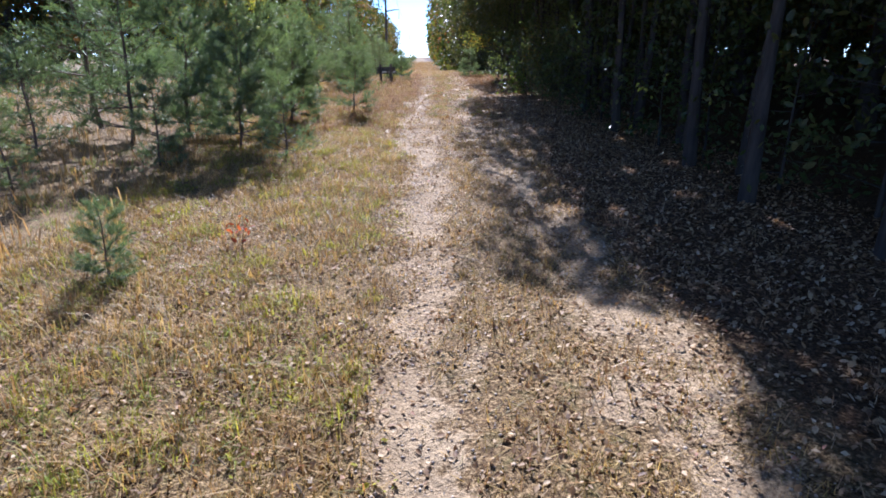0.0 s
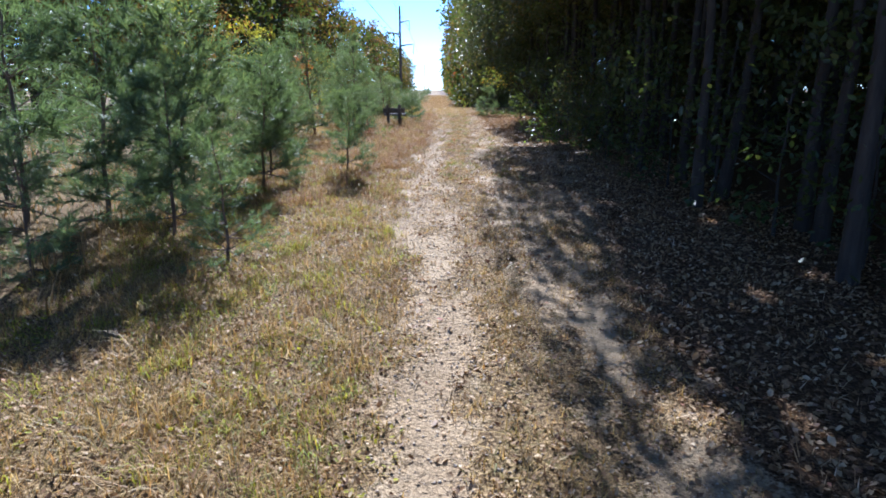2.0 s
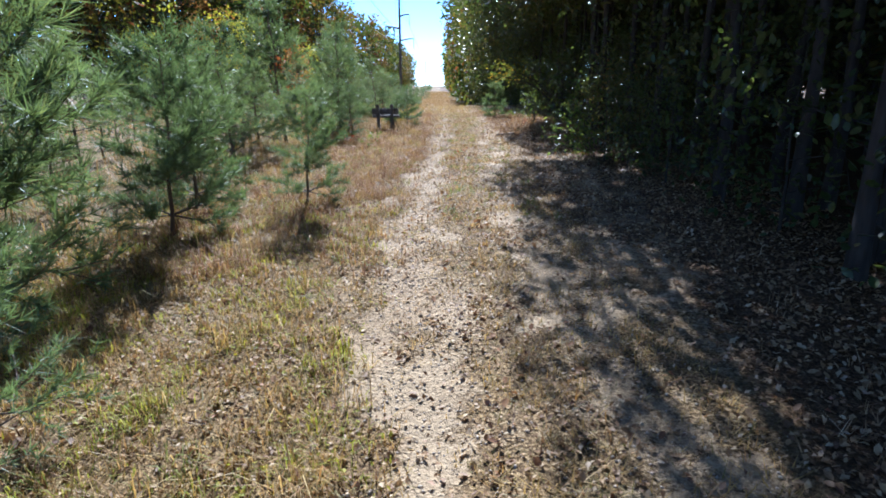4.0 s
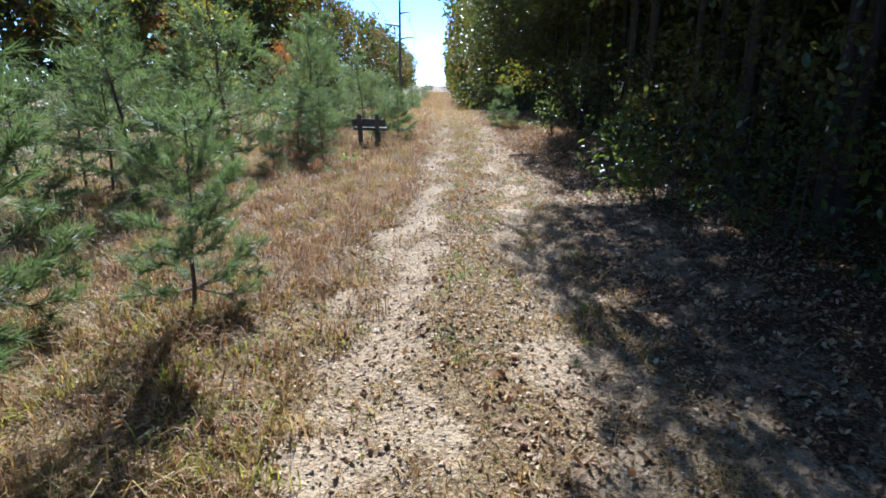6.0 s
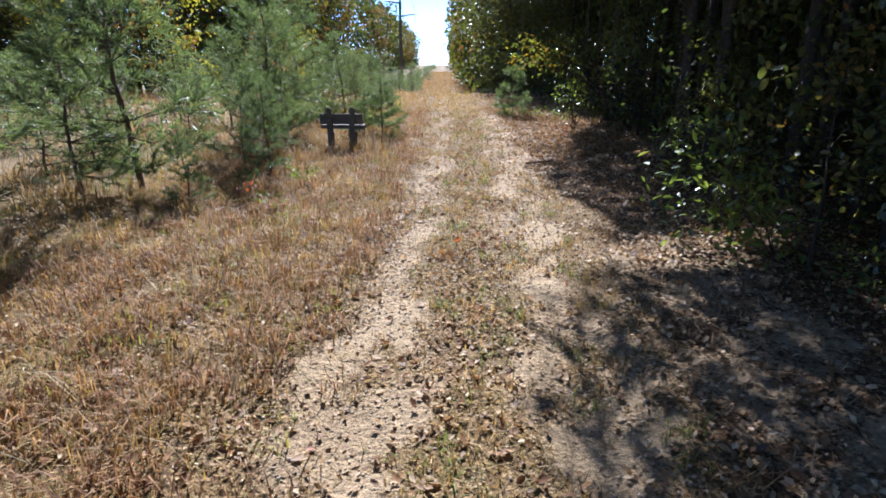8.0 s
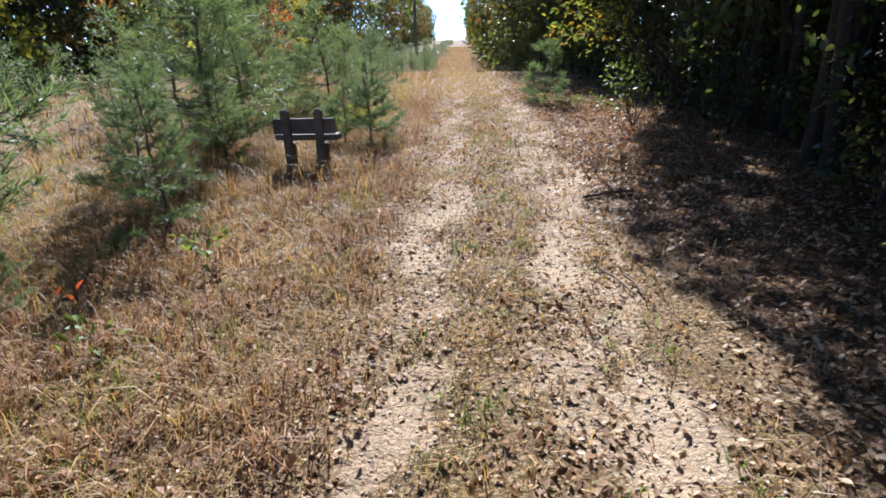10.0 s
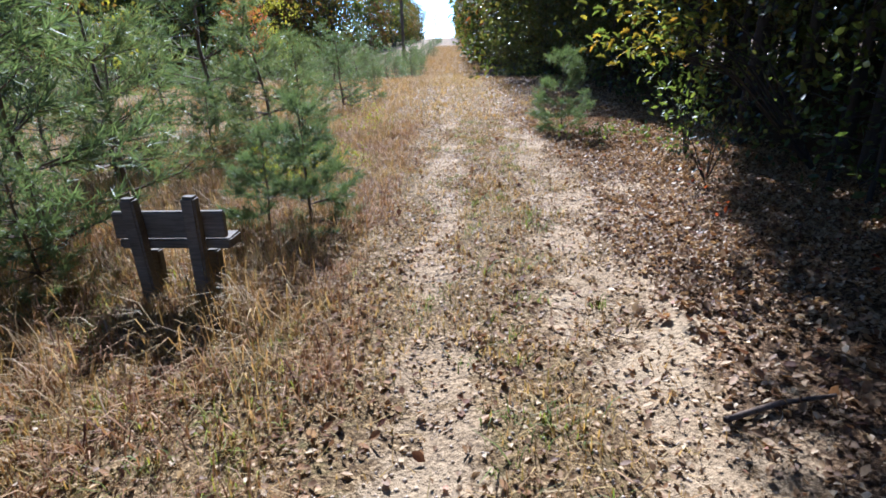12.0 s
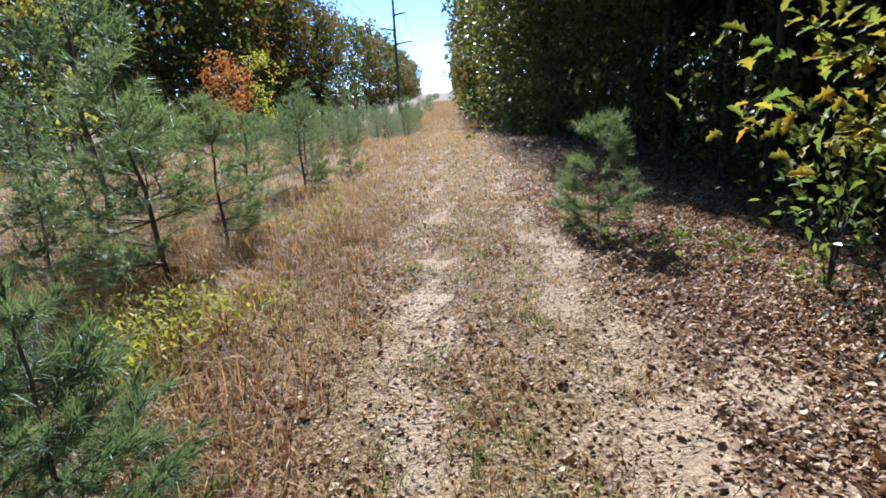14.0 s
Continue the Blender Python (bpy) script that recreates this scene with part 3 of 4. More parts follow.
def edge_tree(name, seed, x, y, h, crown_r, base, leaves, leaf, label, group):
    r = np.random.default_rng(seed)
    wood, nodes = skeleton_tree(r, h, crown_r, base, 24, 0.085)
    at = np.array([x, y, height(x, y)])
    kept = []
    for c, s in nodes:
        k = int(leaves / len(nodes) * (0.4 + 1.2 * r.random()))
        kept.append(c + r.normal(0, 1, (k, 3)) * np.array([s, s, 0.62 * s]) * 0.75)
    p = np.concatenate(kept)
    p = p[p[:, 2] > 3.5]
    p = p[shade_kept(p + at, r)]
    root = tagged(new(name), label, "tree", group)
    root.matrix_basis = pose(*at)
    # limbs end where their leaves do
    pieces = [wood[0]]
    for (v, f), (tv, tf) in zip(wood[1::2], wood[2::2]):
        foot, tip = v[:5].mean(axis=0), v[-5:].mean(axis=0)
        for u in (1.0, 0.8, 0.6, 0.4, 0.25, 0.12):
            if shade_kept((foot + u * (tip - foot) + at)[None], r)[0]:
                break
        pieces.append((foot + (v - foot) * np.array([u, u, u]), f))
        if u == 1.0:
            pieces.append((tv, tf))
    child("trunk", fast_mesh("trunk", *joined(pieces), BARK, True), root)
    v, f = leaf_cloud(p, leaf * (0.65 + 0.7 * r.random(len(p))), random_frames(r, len(p), 1.2), RHOMB, RHOMB_F)
    child("crown", fast_mesh("crown", v, f, WOODS), root)
    return root


for i, y in enumerate(np.arange(-3.0, 52, 1.7)):
    reach = np.interp(y - 7.0, SHADE_Y, SHADE_X)
    x = max(4.0, reach + 3.3) + wr.normal(0, 0.3)
    edge_tree("oak_tree", 600 + i, x, y + wr.normal(0, 0.3), 13.5 + 3 * wr.random(), 5.4, 4.4 + 1.2 * wr.random(), 10600, 0.148,
              "tall broadleaf tree at the wood's edge, crown cut to shape the trail's shade", "trees of the shaded wood")
# lower trees added to fill in the shade, crowns mostly out of view
for i, y in enumerate(np.concatenate([np.arange(4.5, 14, 1.9), np.arange(14.6, 27, 0.95), np.arange(27.5, 38, 1.1)])):
    edge_tree("leaning_tree", 660 + i, (4.5 if y < 27 else 5.3) + wr.normal(0, 0.5), y + wr.normal(0, 0.2), 8.5 + 2.5 * wr.random(), 5.2, 3.9 + 0.8 * wr.random(), 9500, 0.138,
              "leafy broadleaf tree added at the wood's edge to thicken the trail's shade", "leaning trees of the shaded wood")
# low trees further on
places = []
for y in np.arange(40, 50, 1.8):
    places.append((5.2 + wr.normal(0, 0.2), y + wr.normal(0, 0.3), 0.9 + 0.15 * wr.random(), 1.0))
plant([broadleaf("understory_tree", 67 + k, 6.0, 2.2, 0.6, 16, 2600, 0.14, WOODS, 0.06) for k in range(3)], places,
      "low leafy tree in shade beside the trail", "low trees of the wood")
places = []
for y in np.arange(49, 67, 1.9):
    places.append((4.7 + wr.normal(0, 0.2), y + wr.normal(0, 0.4), 0.95 + 0.1 * wr.random(), 1.0))
plant([broadleaf("broadleaf_tree", 74 + k, 16.0, 3.4, 1.2, 22, 3400, 0.22, WOODS, 0.1) for k in range(3)], places,
      "tall leafy broadleaf tree beside the trail", "tall trees further along")
# the wood behind the edge
places, deep = [], []
for y in np.arange(-9, 62, 3.6):
    places.append((8.2 + wr.normal(0, 0.4), y + wr.normal(0, 0.6), 0.95 + 0.3 * wr.random(), 1.0))
    places.append((11.5 + wr.normal(0, 0.8), y + 1.2 + wr.normal(0, 0.7), 1.0 + 0.3 * wr.random(), 1.05))
for y in np.arange(38, 68, 1.9):
    places.append((7.6 + wr.normal(0, 0.4), y + wr.normal(0, 0.4), 1.05 + 0.2 * wr.random(), 1.0))
for y in np.arange(-9, 62, 3.0):
    deep.append((24.0 + wr.normal(0, 0.8), y + wr.normal(0, 0.7), 1.3 + 0.3 * wr.random(), 0.9))
for y in np.arange(-9, 62, 3.6):
    deep.append((15.5 + wr.normal(0, 0.8), y + wr.normal(0, 0.7), 1.1 + 0.3 * wr.random(), 0.9))
    deep.append((19.5 + wr.normal(0, 0.8), y + 1.5 + wr.normal(0, 0.7), 1.2 + 0.3 * wr.random(), 0.9))
plant([broadleaf("broadleaf_tree", 70 + k, 15.0, 3.0, 2.0, 20, 2600, 0.2, WOODS) for k in range(4)], places,
      "tall dark broadleaf tree inside the wood", "trees inside the wood")

places = []
for y in np.arange(-6, 130, 3.4):
    places.append((-19.5 + wr.normal(0, 0.8), y + wr.normal(0, 0.8), 0.92 + 0.25 * wr.random(), 0.95 + 0.2 * wr.random()))
    places.append((-23.5 + wr.normal(0, 1.0), y + 1.7 + wr.normal(0, 0.8), 1.05 + 0.25 * wr.random(), 1.05))
    places.append((-27.5 + wr.normal(0, 1.0), y + wr.normal(0, 0.8), 1.3 + 0.25 * wr.random(), 1.0))
for y in np.arange(67, 130, 3.2):
    places.append((5.0 + wr.normal(0, 0.35), y + wr.normal(0, 0.6), 0.95 + 0.25 * wr.random(), 1.05))
    places.append((9.0 + wr.normal(0, 0.8), y + 1.6, 1.1, 1.0))
plant([broadleaf("broadleaf_tree", 80 + k, 15.0, 3.3, 0.7, 20, 1150, 0.40, AUTUMN) for k in range(5)], places,
      "tall broadleaf tree in mixed autumn colour along the cut strip", "trees along the strip")
places = []
for y in np.arange(130, 420, 6.5):
    places.append((-19.0 + wr.normal(0, 0.9), y + wr.normal(0, 2), 1.0 + 0.25 * wr.random(), 1.0))
    places.append((6.0 + 0.006 * y + wr.normal(0, 0.4), y + wr.normal(0, 2), 1.0 + 0.25 * wr.random(), 1.0))
places += deep
plant([broadleaf("distant_tree", 90 + k, 15.0, 4.0, 0.7, 16, 800, 0.6, AUTUMN) for k in range(3)], places,
      "distant broadleaf tree in autumn colour along the cut strip", "distant trees along the strip")

red_maple = tagged(broadleaf("maple_tree", 95, 5.6, 1.9, 0.8, 12, 1100, 0.2, RED, 0.06), "small maple with red autumn leaves before the far wood", "tree")
red_maple.matrix_basis = put(-13.8, 62.0)
gold_maple = tagged(broadleaf("maple_tree", 96, 6.2, 2.0, 0.8, 12, 1100, 0.2, WEED, 0.06), "small maple with golden autumn leaves before the far wood", "tree")
gold_maple.matrix_basis = put(-12.6, 66.0)
copy_thing(gold_maple, put(-12.8, 44.0, 70, 0.9))
orange_maple = tagged(broadleaf("maple_tree", 97, 6.6, 2.0, 1.2, 12, 1100, 0.2, ORANGE, 0.06), "small maple with orange autumn leaves before the far wood", "tree")
orange_maple.matrix_basis = put(-14.6, 45.0)
copy_thing(orange_maple, put(-12.4, 59.0, 50, 0.8))
copy_thing(gold_maple, put(-15.5, 38.0, 10, 1.05))

# undergrowth of the wood, down to the ground
shrubs = [broadleaf("understory_shrub", 100 + k, 3.0, 1.35, 0.15, 13, 900, 0.10, WOODS, 0.025, CURL * np.array([1, 0.85, 0.5]), CURL_F) for k in range(4)]
for s in shrubs:
    tagged(s, "dark leafy undergrowth shrub at the wood's edge", "shrub", "undergrowth of the wood")
places = []
for y in np.arange(6, 60, 1.55):
    edge = np.interp(y, [0, 8, 13, 17, 22, 28, 31, 34, 38, 60], [4.8, 4.0, 3.5, 3.5, 3.9, 4.1, 4.4, 4.4, 4.2, 3.6])
    places.append((edge + abs(wr.normal(0, 0.25)), y + wr.normal(0, 0.3), 0.75 + 0.5 * wr.random()))
for y in np.arange(-4, 62, 2.2):
    places.append((7.4 + wr.normal(0, 0.6), y, 1.3 + 0.4 * wr.random()))
    places.append((11.0 + wr.normal(0, 0.8), y + 1, 1.8 + 0.5 * wr.random()))
places += [(-17.6 + wr.normal(0, 0.7), y, 1.5 + 0.5 * wr.random()) for y in np.arange(4, 104, 4.2)]
places += [(3.05, 17.4, 0.6), (2.95, 18.5, 0.55), (3.2, 20.6, 0.6), (3.3, 16.2, 0.6), (3.4, 21.8, 0.5)]
for i, (x, y, s) in enumerate(places):
    m = put(x, y, wr.random() * 360, s)
    if i < 4:
        shrubs[i].matrix_basis = m
    else:
        copy_thing(shrubs[i % 4], m)


# ---- power line ----
def power_pole(name):
    root = new(name)
    v, f = tube([(0, 0, -0.5), (0, 0, 6), (0, 0, 12), (0, 0, 17.3)], [0.27, 0.24, 0.2, 0.15], 12)
    child("pole", fast_mesh("pole", v, f, POLE_WOOD, True), root)
    for side, z, reach in ((1, 14.5, 1.7), (-1, 12.5, 2.5), (1, 10.5, 2.4)):
        tip = (side * reach, 0, z + 0.35)
        v, f = tube([(0, 0, z), (side * reach * 0.55, 0, z + 0.28), tip], [0.16, 0.13, 0.10], 8)
        arm = child("arm", fast_mesh("arm", v, f, STEEL, True), root)
        pts, rad = [], []
        for i in range(10):
            zz = tip[2] - 0.1 - 1.5 * i / 9
            pts += [(tip[0], 0, zz), (tip[0], 0, zz - 0.07), (tip[0], 0, zz - 0.08)]
            rad += [0.025, 0.11, 0.03]
        v, f = tube(pts, rad, 8)
        child("insulator", fast_mesh("insulator", v, f, GLASS_DISC, True), arm)
    return root


POLES = [(-6.9, -160.0), (-6.9, 115.0), (-7.6, 390.0), (-8.2, 665.0)]
first = tagged(power_pole("power_pole"), "tall wooden power pole with three curved steel arms", "utility pole", "power line")
for i, (x, y) in enumerate(POLES):
    m = pose(x, y, height(x, y) - 0.2)
    if i == 0:
        first.matrix_basis = m
    else:
        copy_thing(first, m)
for dx, z in ((1.7, 13.15), (-2.5, 11.15), (2.4, 9.15), (0.0, 17.2)):
    for (x0, y0), (x1, y1) in zip(POLES, POLES[1:]):
        pts = []
        for i in range(41):
            u = i / 40
            z0, z1 = height(x0, y0) - 0.2 + z, height(x1, y1) - 0.2 + z
            pts.append((x0 + dx + (x1 - x0) * u, y0 + (y1 - y0) * u, z0 + (z1 - z0) * u - 4 * (1.6 if dx else 1.0) * u * (1 - u)))
        v, f = tube(pts, [0.02] * 41, 5)
        tagged(new("power_line_cable", fast_mesh("cable", v, f, WIRE)), "thin sagging power line cable above the strip", "cable", "power line cables")


# ---- bench ----
def rounded_block(sx, sy, sz, bevel=0.008, bumps=0.004, seed=0):
    r = random.Random(seed)
    bm = bmesh.new()
    bmesh.ops.create_cube(bm, size=1.0)
    bmesh.ops.scale(bm, vec=(sx, sy, sz), verts=bm.verts)
    bmesh.ops.bevel(bm, geom=bm.edges[:], offset=bevel, segments=2, affect="EDGES")
    for v in bm.verts:
        v.co += Vector((r.uniform(-bumps, bumps), r.uniform(-bumps, bumps), r.uniform(-bumps, bumps)))
    return bm


def moved(bm, m):
    bmesh.ops.transform(bm, matrix=m, verts=bm.verts)
    return bm


BENCH = pose(-1.95, 24.75, height(-1.95, 24.75), 0, 0, -4)
bench = tagged(new("bench"), "weathered grey wooden bench with two tall back posts in dry weeds", "bench")
bench.matrix_basis = BENCH
for i, (x, top) in enumerate(((-0.20, 0.75), (0.21, 0.76))):
    part("post", moved(rounded_block(0.10, 0.085, top + 0.12, 0.014, 0.005, i), pose(x, 0, (top - 0.12) / 2, 0, -2 if i == 0 else 1)), BENCH_WOOD, bench)
part("back_board", moved(rounded_block(0.80, 0.045, 0.19, 0.008, 0.002, 4), pose(0.005, 0.067, 0.545)), BENCH_WOOD, bench)
part("seat_board", moved(rounded_block(0.81, 0.19, 0.075, 0.012, 0.003, 5), pose(0.02, 0.15, 0.405)), BENCH_WOOD, bench)
for i, x in enumerate((-0.22, 0.22)):
    part("leg", moved(rounded_block(0.085, 0.075, 0.44, 0.01, 0.003, 8 + i), pose(x, 0.19, 0.10)), BENCH_WOOD, bench)

# ---- leafy plants close to the trail: each leaf on its own ----
def oak_mesh(mat, name="leaf"):
    v = OAK * np.array([1, 0.82, 2.2])
    return fast_mesh(name, v, OAK_F, mat)


def simple_leaf_mesh(mat, name="leaf"):
    v = np.array([(0, 0, 0), (0.3, 0.19, 0.05), (0.65, 0.17, 0.03), (1, 0, -0.08), (0.65, -0.17, 0.03), (0.3, -0.19, 0.05), (0.5, 0, -0.01)])
    return fast_mesh(name, v, CURL_F, mat)


def leafy_branch(name, seed, base, tips, wood_r, leaf_meshes, count, size, spread, label, category, droop=0.2, group="", low=0.05):
    """Stems from one base to the tips given (offsets from the base), with separate leaves along their outer halves."""
    r = np.random.default_rng(seed)
    root = tagged(new(name), label, category, group)
    root.matrix_basis = pose(*base)
    lines = []
    for tip in tips:
        tip = np.array(tip, dtype=float)
        mid = 0.5 * tip + np.array([0, 0, 0.12 * np.linalg.norm(tip)]) + r.normal(0, 0.04, 3)
        v, f = tube([(0, 0, -0.05), mid * 0.6, mid, 0.5 * (mid + tip), tip], [wood_r, wood_r * 0.75, wood_r * 0.55, wood_r * 0.35, wood_r * 0.15], 5)
        child("stem", fast_mesh("stem", v, f, BARK, True), root)
        lines.append((mid, tip))
    for i in range(count):
        mid, tip = lines[i % len(lines)]
        u = (1 + low) * r.random() ** (0.4 if low < 0.2 else 0.8) - low
        p = mid + (tip - mid) * u + r.normal(0, spread, 3)
        p[2] = max(p[2], 0.03)
        d = (tip - mid) / np.linalg.norm(tip - mid) + r.normal(0, 0.7, 3) + np.array([0, 0, -droop])
        m = Vector(d).to_track_quat("X", "Z").to_matrix().to_4x4()
        s = size * (0.65 + 0.6 * r.random())
        ob = child("leaf", leaf_meshes[i % len(leaf_meshes)], root)
        ob.matrix_basis = Matrix.Translation(p) @ m @ pose(0, 0, 0, r.normal(0, 35)) @ Matrix.Scale(s, 4)
    return root


oak_yellow, leaf_green, leaf_holly, leaf_red, leaf_weed = oak_mesh(YELLOW), simple_leaf_mesh(LIGHT_GREEN), simple_leaf_mesh(GLOSSY), simple_leaf_mesh(RED), simple_leaf_mesh(WEED)
oak_green = oak_mesh(LIGHT_GREEN)


def g(x, y):
    return x, y, height(x, y)


leafy_branch("oak_sapling", 1, g(4.4, 27.9), [(-3.1, -1.1, 1.66), (-2.85, -1.1, 1.92), (-2.6, -1.05, 1.86), (-2.45, -1.1, 1.68), (-2.65, -1.15, 1.54), (-2.9, -1.1, 1.62), (-2.1, -0.9, 2.1), (-2.3, -1.2, 1.75)], 0.02, [oak_green, oak_yellow, oak_yellow, oak_green, oak_yellow], 300, 0.098, 0.12,
             "oak sapling with yellow and green lobed leaves over the trail", "sapling", low=-0.35)
leafy_branch("leafy_bush", 2, g(2.95, 19.7), [(-1.0, -0.1, 0.6), (-0.9, 0.2, 0.95), (-0.6, -0.5, 1.05), (-0.85, -0.2, 1.15), (-0.3, 0.3, 1.3), (-0.95, -0.6, 0.35), (-0.4, -0.8, 0.7)], 0.010, [leaf_green, leaf_green, leaf_holly], 290, 0.115, 0.13,
             "leafy bush with light green leaves reaching from the wood", "bush", low=0.7)
leafy_branch("leafy_bush", 3, g(3.25, 29.0), [(-0.5, -0.3, 0.9), (-0.2, -0.4, 1.2), (0.2, -0.2, 1.4), (-0.4, 0.3, 1.1), (0.4, 0.3, 1.0)], 0.012, [leaf_green], 200, 0.10, 0.16,
             "bright yellow-green bush at the wood's edge", "bush", low=0.7)
leafy_branch("leafy_bush", 6, g(2.9, 18.9), [(-0.75, -0.3, 0.3), (-0.6, 0.1, 0.5), (-0.5, -0.6, 0.35), (-0.3, 0.3, 0.7), (-0.55, -0.45, 0.75)], 0.009, [leaf_green], 220, 0.1, 0.13,
             "low light green bush spilling onto the leaf litter", "bush", low=0.7)
leafy_branch("leafy_bush", 4, g(3.0, 27.7), [(-0.6, -0.3, 0.5), (-0.2, -0.5, 0.7), (0.3, -0.3, 0.8), (-0.4, 0.4, 0.75), (0.1, 0.1, 1.0)], 0.010, [leaf_holly], 220, 0.075, 0.14,
             "low bush with small glossy pale-lit leaves", "bush", low=0.7)
for i, (x, y, n, s) in enumerate(((-2.35, 28.45, 170, 0.42), (-2.1, 27.65, 150, 0.36), (-1.75, 27.5, 110, 0.34), (-2.0, 28.1, 150, 0.4), (-1.95, 27.85, 190, 0.40), (-1.75, 28.15, 190, 0.42), (-1.55, 28.5, 150, 0.40), (-1.95, 28.8, 120, 0.42), (-1.25, 28.7, 70, 0.32), (-1.6, 31.1, 100, 0.45), (-1.3, 31.9, 90, 0.42), (-1.75, 33.2, 60, 0.7))):
    leafy_branch("yellow_weed", 30 + i, g(x, y), [(0.22 * s, 0.1, 0.8 * s), (-0.3 * s, 0.1, 0.7 * s), (0.4 * s, -0.2 * s, 0.55 * s), (-0.1, -0.3 * s, 0.65 * s)], 0.005, [leaf_weed], n, 0.055, 0.085,
                 "low yellow-green leafy weed beside the trail", "weed", 0.1, "yellow weeds")
for i, (x, y, n) in enumerate(((-2.27, 5.47, 22), (2.35, 26.0, 7), (2.6, 26.9, 6), (-2.4, 20.7, 8), (2.9, 24.6, 6), (0.1, 18.9, 6))):
    leafy_branch("red_seedling", 50 + i, g(x, y), [(0.05, 0.02, 0.22), (-0.08, 0.03, 0.18), (0.06, -0.08, 0.15)], 0.004, [leaf_red], n, 0.07, 0.05,
                 "small seedling with red autumn leaves in the litter", "seedling", 0.1, "red seedlings")
for i, (x, y, n) in enumerate(((-1.95, 21.6, 34), (-2.0, 20.3, 22), (2.5, 30.3, 40), (2.2, 29.9, 34), (2.8, 29.8, 40), (3.0, 28.9, 36), (1.9, 30.3, 26))):
    leafy_branch("pale_leaved_plant", 70 + i, g(x, y), [(0.1, 0.05, 0.22), (-0.12, 0.05, 0.2), (0.08, -0.12, 0.16), (-0.05, -0.1, 0.25)], 0.004, [leaf_green], n, 0.085, 0.05,
                 "small pale green plant in dry grass", "plant", 0.1, "pale green plants")

# a fallen stick by the wood
for i, line in enumerate((((1.26, 23.28), (1.55, 23.38), (1.86, 23.43)), ((1.02, 21.5), (1.1, 21.3), (1.14, 21.05)), ((1.16, 21.35), (1.2, 21.2), (1.19, 21.02)))):
    v, f = tube([(x, y, height(x, y) + 0.03) for x, y in line], [0.016, 0.014, 0.01] if i == 0 else [0.009, 0.0085, 0.006], 6)
    stick = new("fallen_stick", fast_mesh("fallen_stick", v, f, PINE_BARK, True))
    tagged(stick, "thin bare fallen stick lying on leaf litter", "stick", "fallen sticks")


# ---- grass, litter ----
def grass(name, seed, n, xr, yr, keep, h, blades, mat, label, spread=0.05, width=0.0028, lying=0.85, simple=False):
    r = np.random.default_rng(seed)
    x, y = r.uniform(*xr, n), r.uniform(*yr, n)
    ok = r.random(n) < keep(x, y)
    x, y = x[ok], y[ok]
    n = len(x)
    X = np.repeat(x, blades) + r.normal(0, spread, n * blades)
    Y = np.repeat(y, blades) + r.normal(0, spread, n * blades)
    Z = lie(X, Y) - 0.01
    k = len(X)
    H = h * np.repeat(0.5 + 0.9 * r.random(n), blades) * (0.5 + 0.7 * r.random(k))
    a = r.random(k) * 6.283
    lean = H * np.abs(r.normal(lying, 0.5, k))
    dx, dy = np.cos(a), np.sin(a)
    w = width * (0.7 + 0.8 * r.random(k))
    sx, sy = -dy * w, dx * w
    base = np.stack([X, Y, Z], 1)
    side = np.stack([sx, sy, np.zeros(k)], 1)
    mid = base + np.stack([dx * lean * 0.35, dy * lean * 0.35, H * 0.62], 1)
    tip = base + np.stack([dx * lean, dy * lean, H * (1 - 0.25 * np.minimum(lean / H, 1.5))], 1)
    if simple:
        v = np.stack([base - side, base + side, tip], 1).reshape(-1, 3)
        return tagged(new(name, fast_mesh(name, v, np.arange(3 * k).reshape(-1, 3), mat)), label, "grass", kind="stuff")
    v = np.stack([base - side, base + side, mid + side * 0.8, mid - side * 0.8, tip], 1).reshape(-1, 3)
    f = (np.array([(0, 1, 2), (0, 2, 3), (3, 2, 4)])[None] + (np.arange(k) * 5)[:, None, None]).reshape(-1, 3)
    return tagged(new(name, fast_mesh(name, v, f, mat)), label, "grass", kind="stuff")


def off_track(x, y):
    return 1 - np.clip(1.25 * sand_at(x, y), 0, 1)


def verge(x, y):
    return off_track(x, y) * (1 - 0.85 * litter_at(x, y)) * np.where((x > left_track(y)) & (x < right_track(y)), 0.75, 1.0)


grass("dry_grass", 1, 46000, (-4.4, 1.4), (0.8, 34), lambda x, y: verge(x, y) * (0.35 + 0.9 * patches(x, y, 1.6, 1.0)) * np.interp(y, [11, 16], [1.0, 0.6]), 0.085, 8, STRAW, "short tangled dry grass on the trail's verge", 0.06, 0.0038, 1.0, True)
grass("dry_grass", 2, 5000, (-7, -0.9), (1, 40), lambda x, y: off_track(x, y) * smoothstep(0.45, 0.7, patches(x, y, 2.4, 2.0)), 0.15, 9, STRAW, "taller dry grass tufts between the pines", 0.07)
grass("rusty_grass", 3, 5200, (-7, -0.7), (9, 60), lambda x, y: off_track(x, y) * smoothstep(8, 16, y) * smoothstep(0.3, 0.6, patches(x, y, 2.0, 3.0)), 0.17, 9, RUSTY, "rust-brown dry grass beside the trail", 0.08, 0.003)
grass("rusty_grass", 4, 6000, (-17, -4), (4, 75), lambda x, y: 0.2 + 0.8 * patches(x, y, 3.0, 4.0), 0.36, 8, RUSTY, "tall rust-brown grass of the open strip", 0.14, 0.006)
grass("green_grass", 14, 1500, (-0.3, 1.2), (14, 33), lambda x, y: verge(x, y) * smoothstep(0.4, 0.65, patches(x, y, 0.8, 6.5)), 0.085, 10, LIGHT_GREEN, "olive green tufts in the strip between the wheel tracks", 0.045, 0.003)
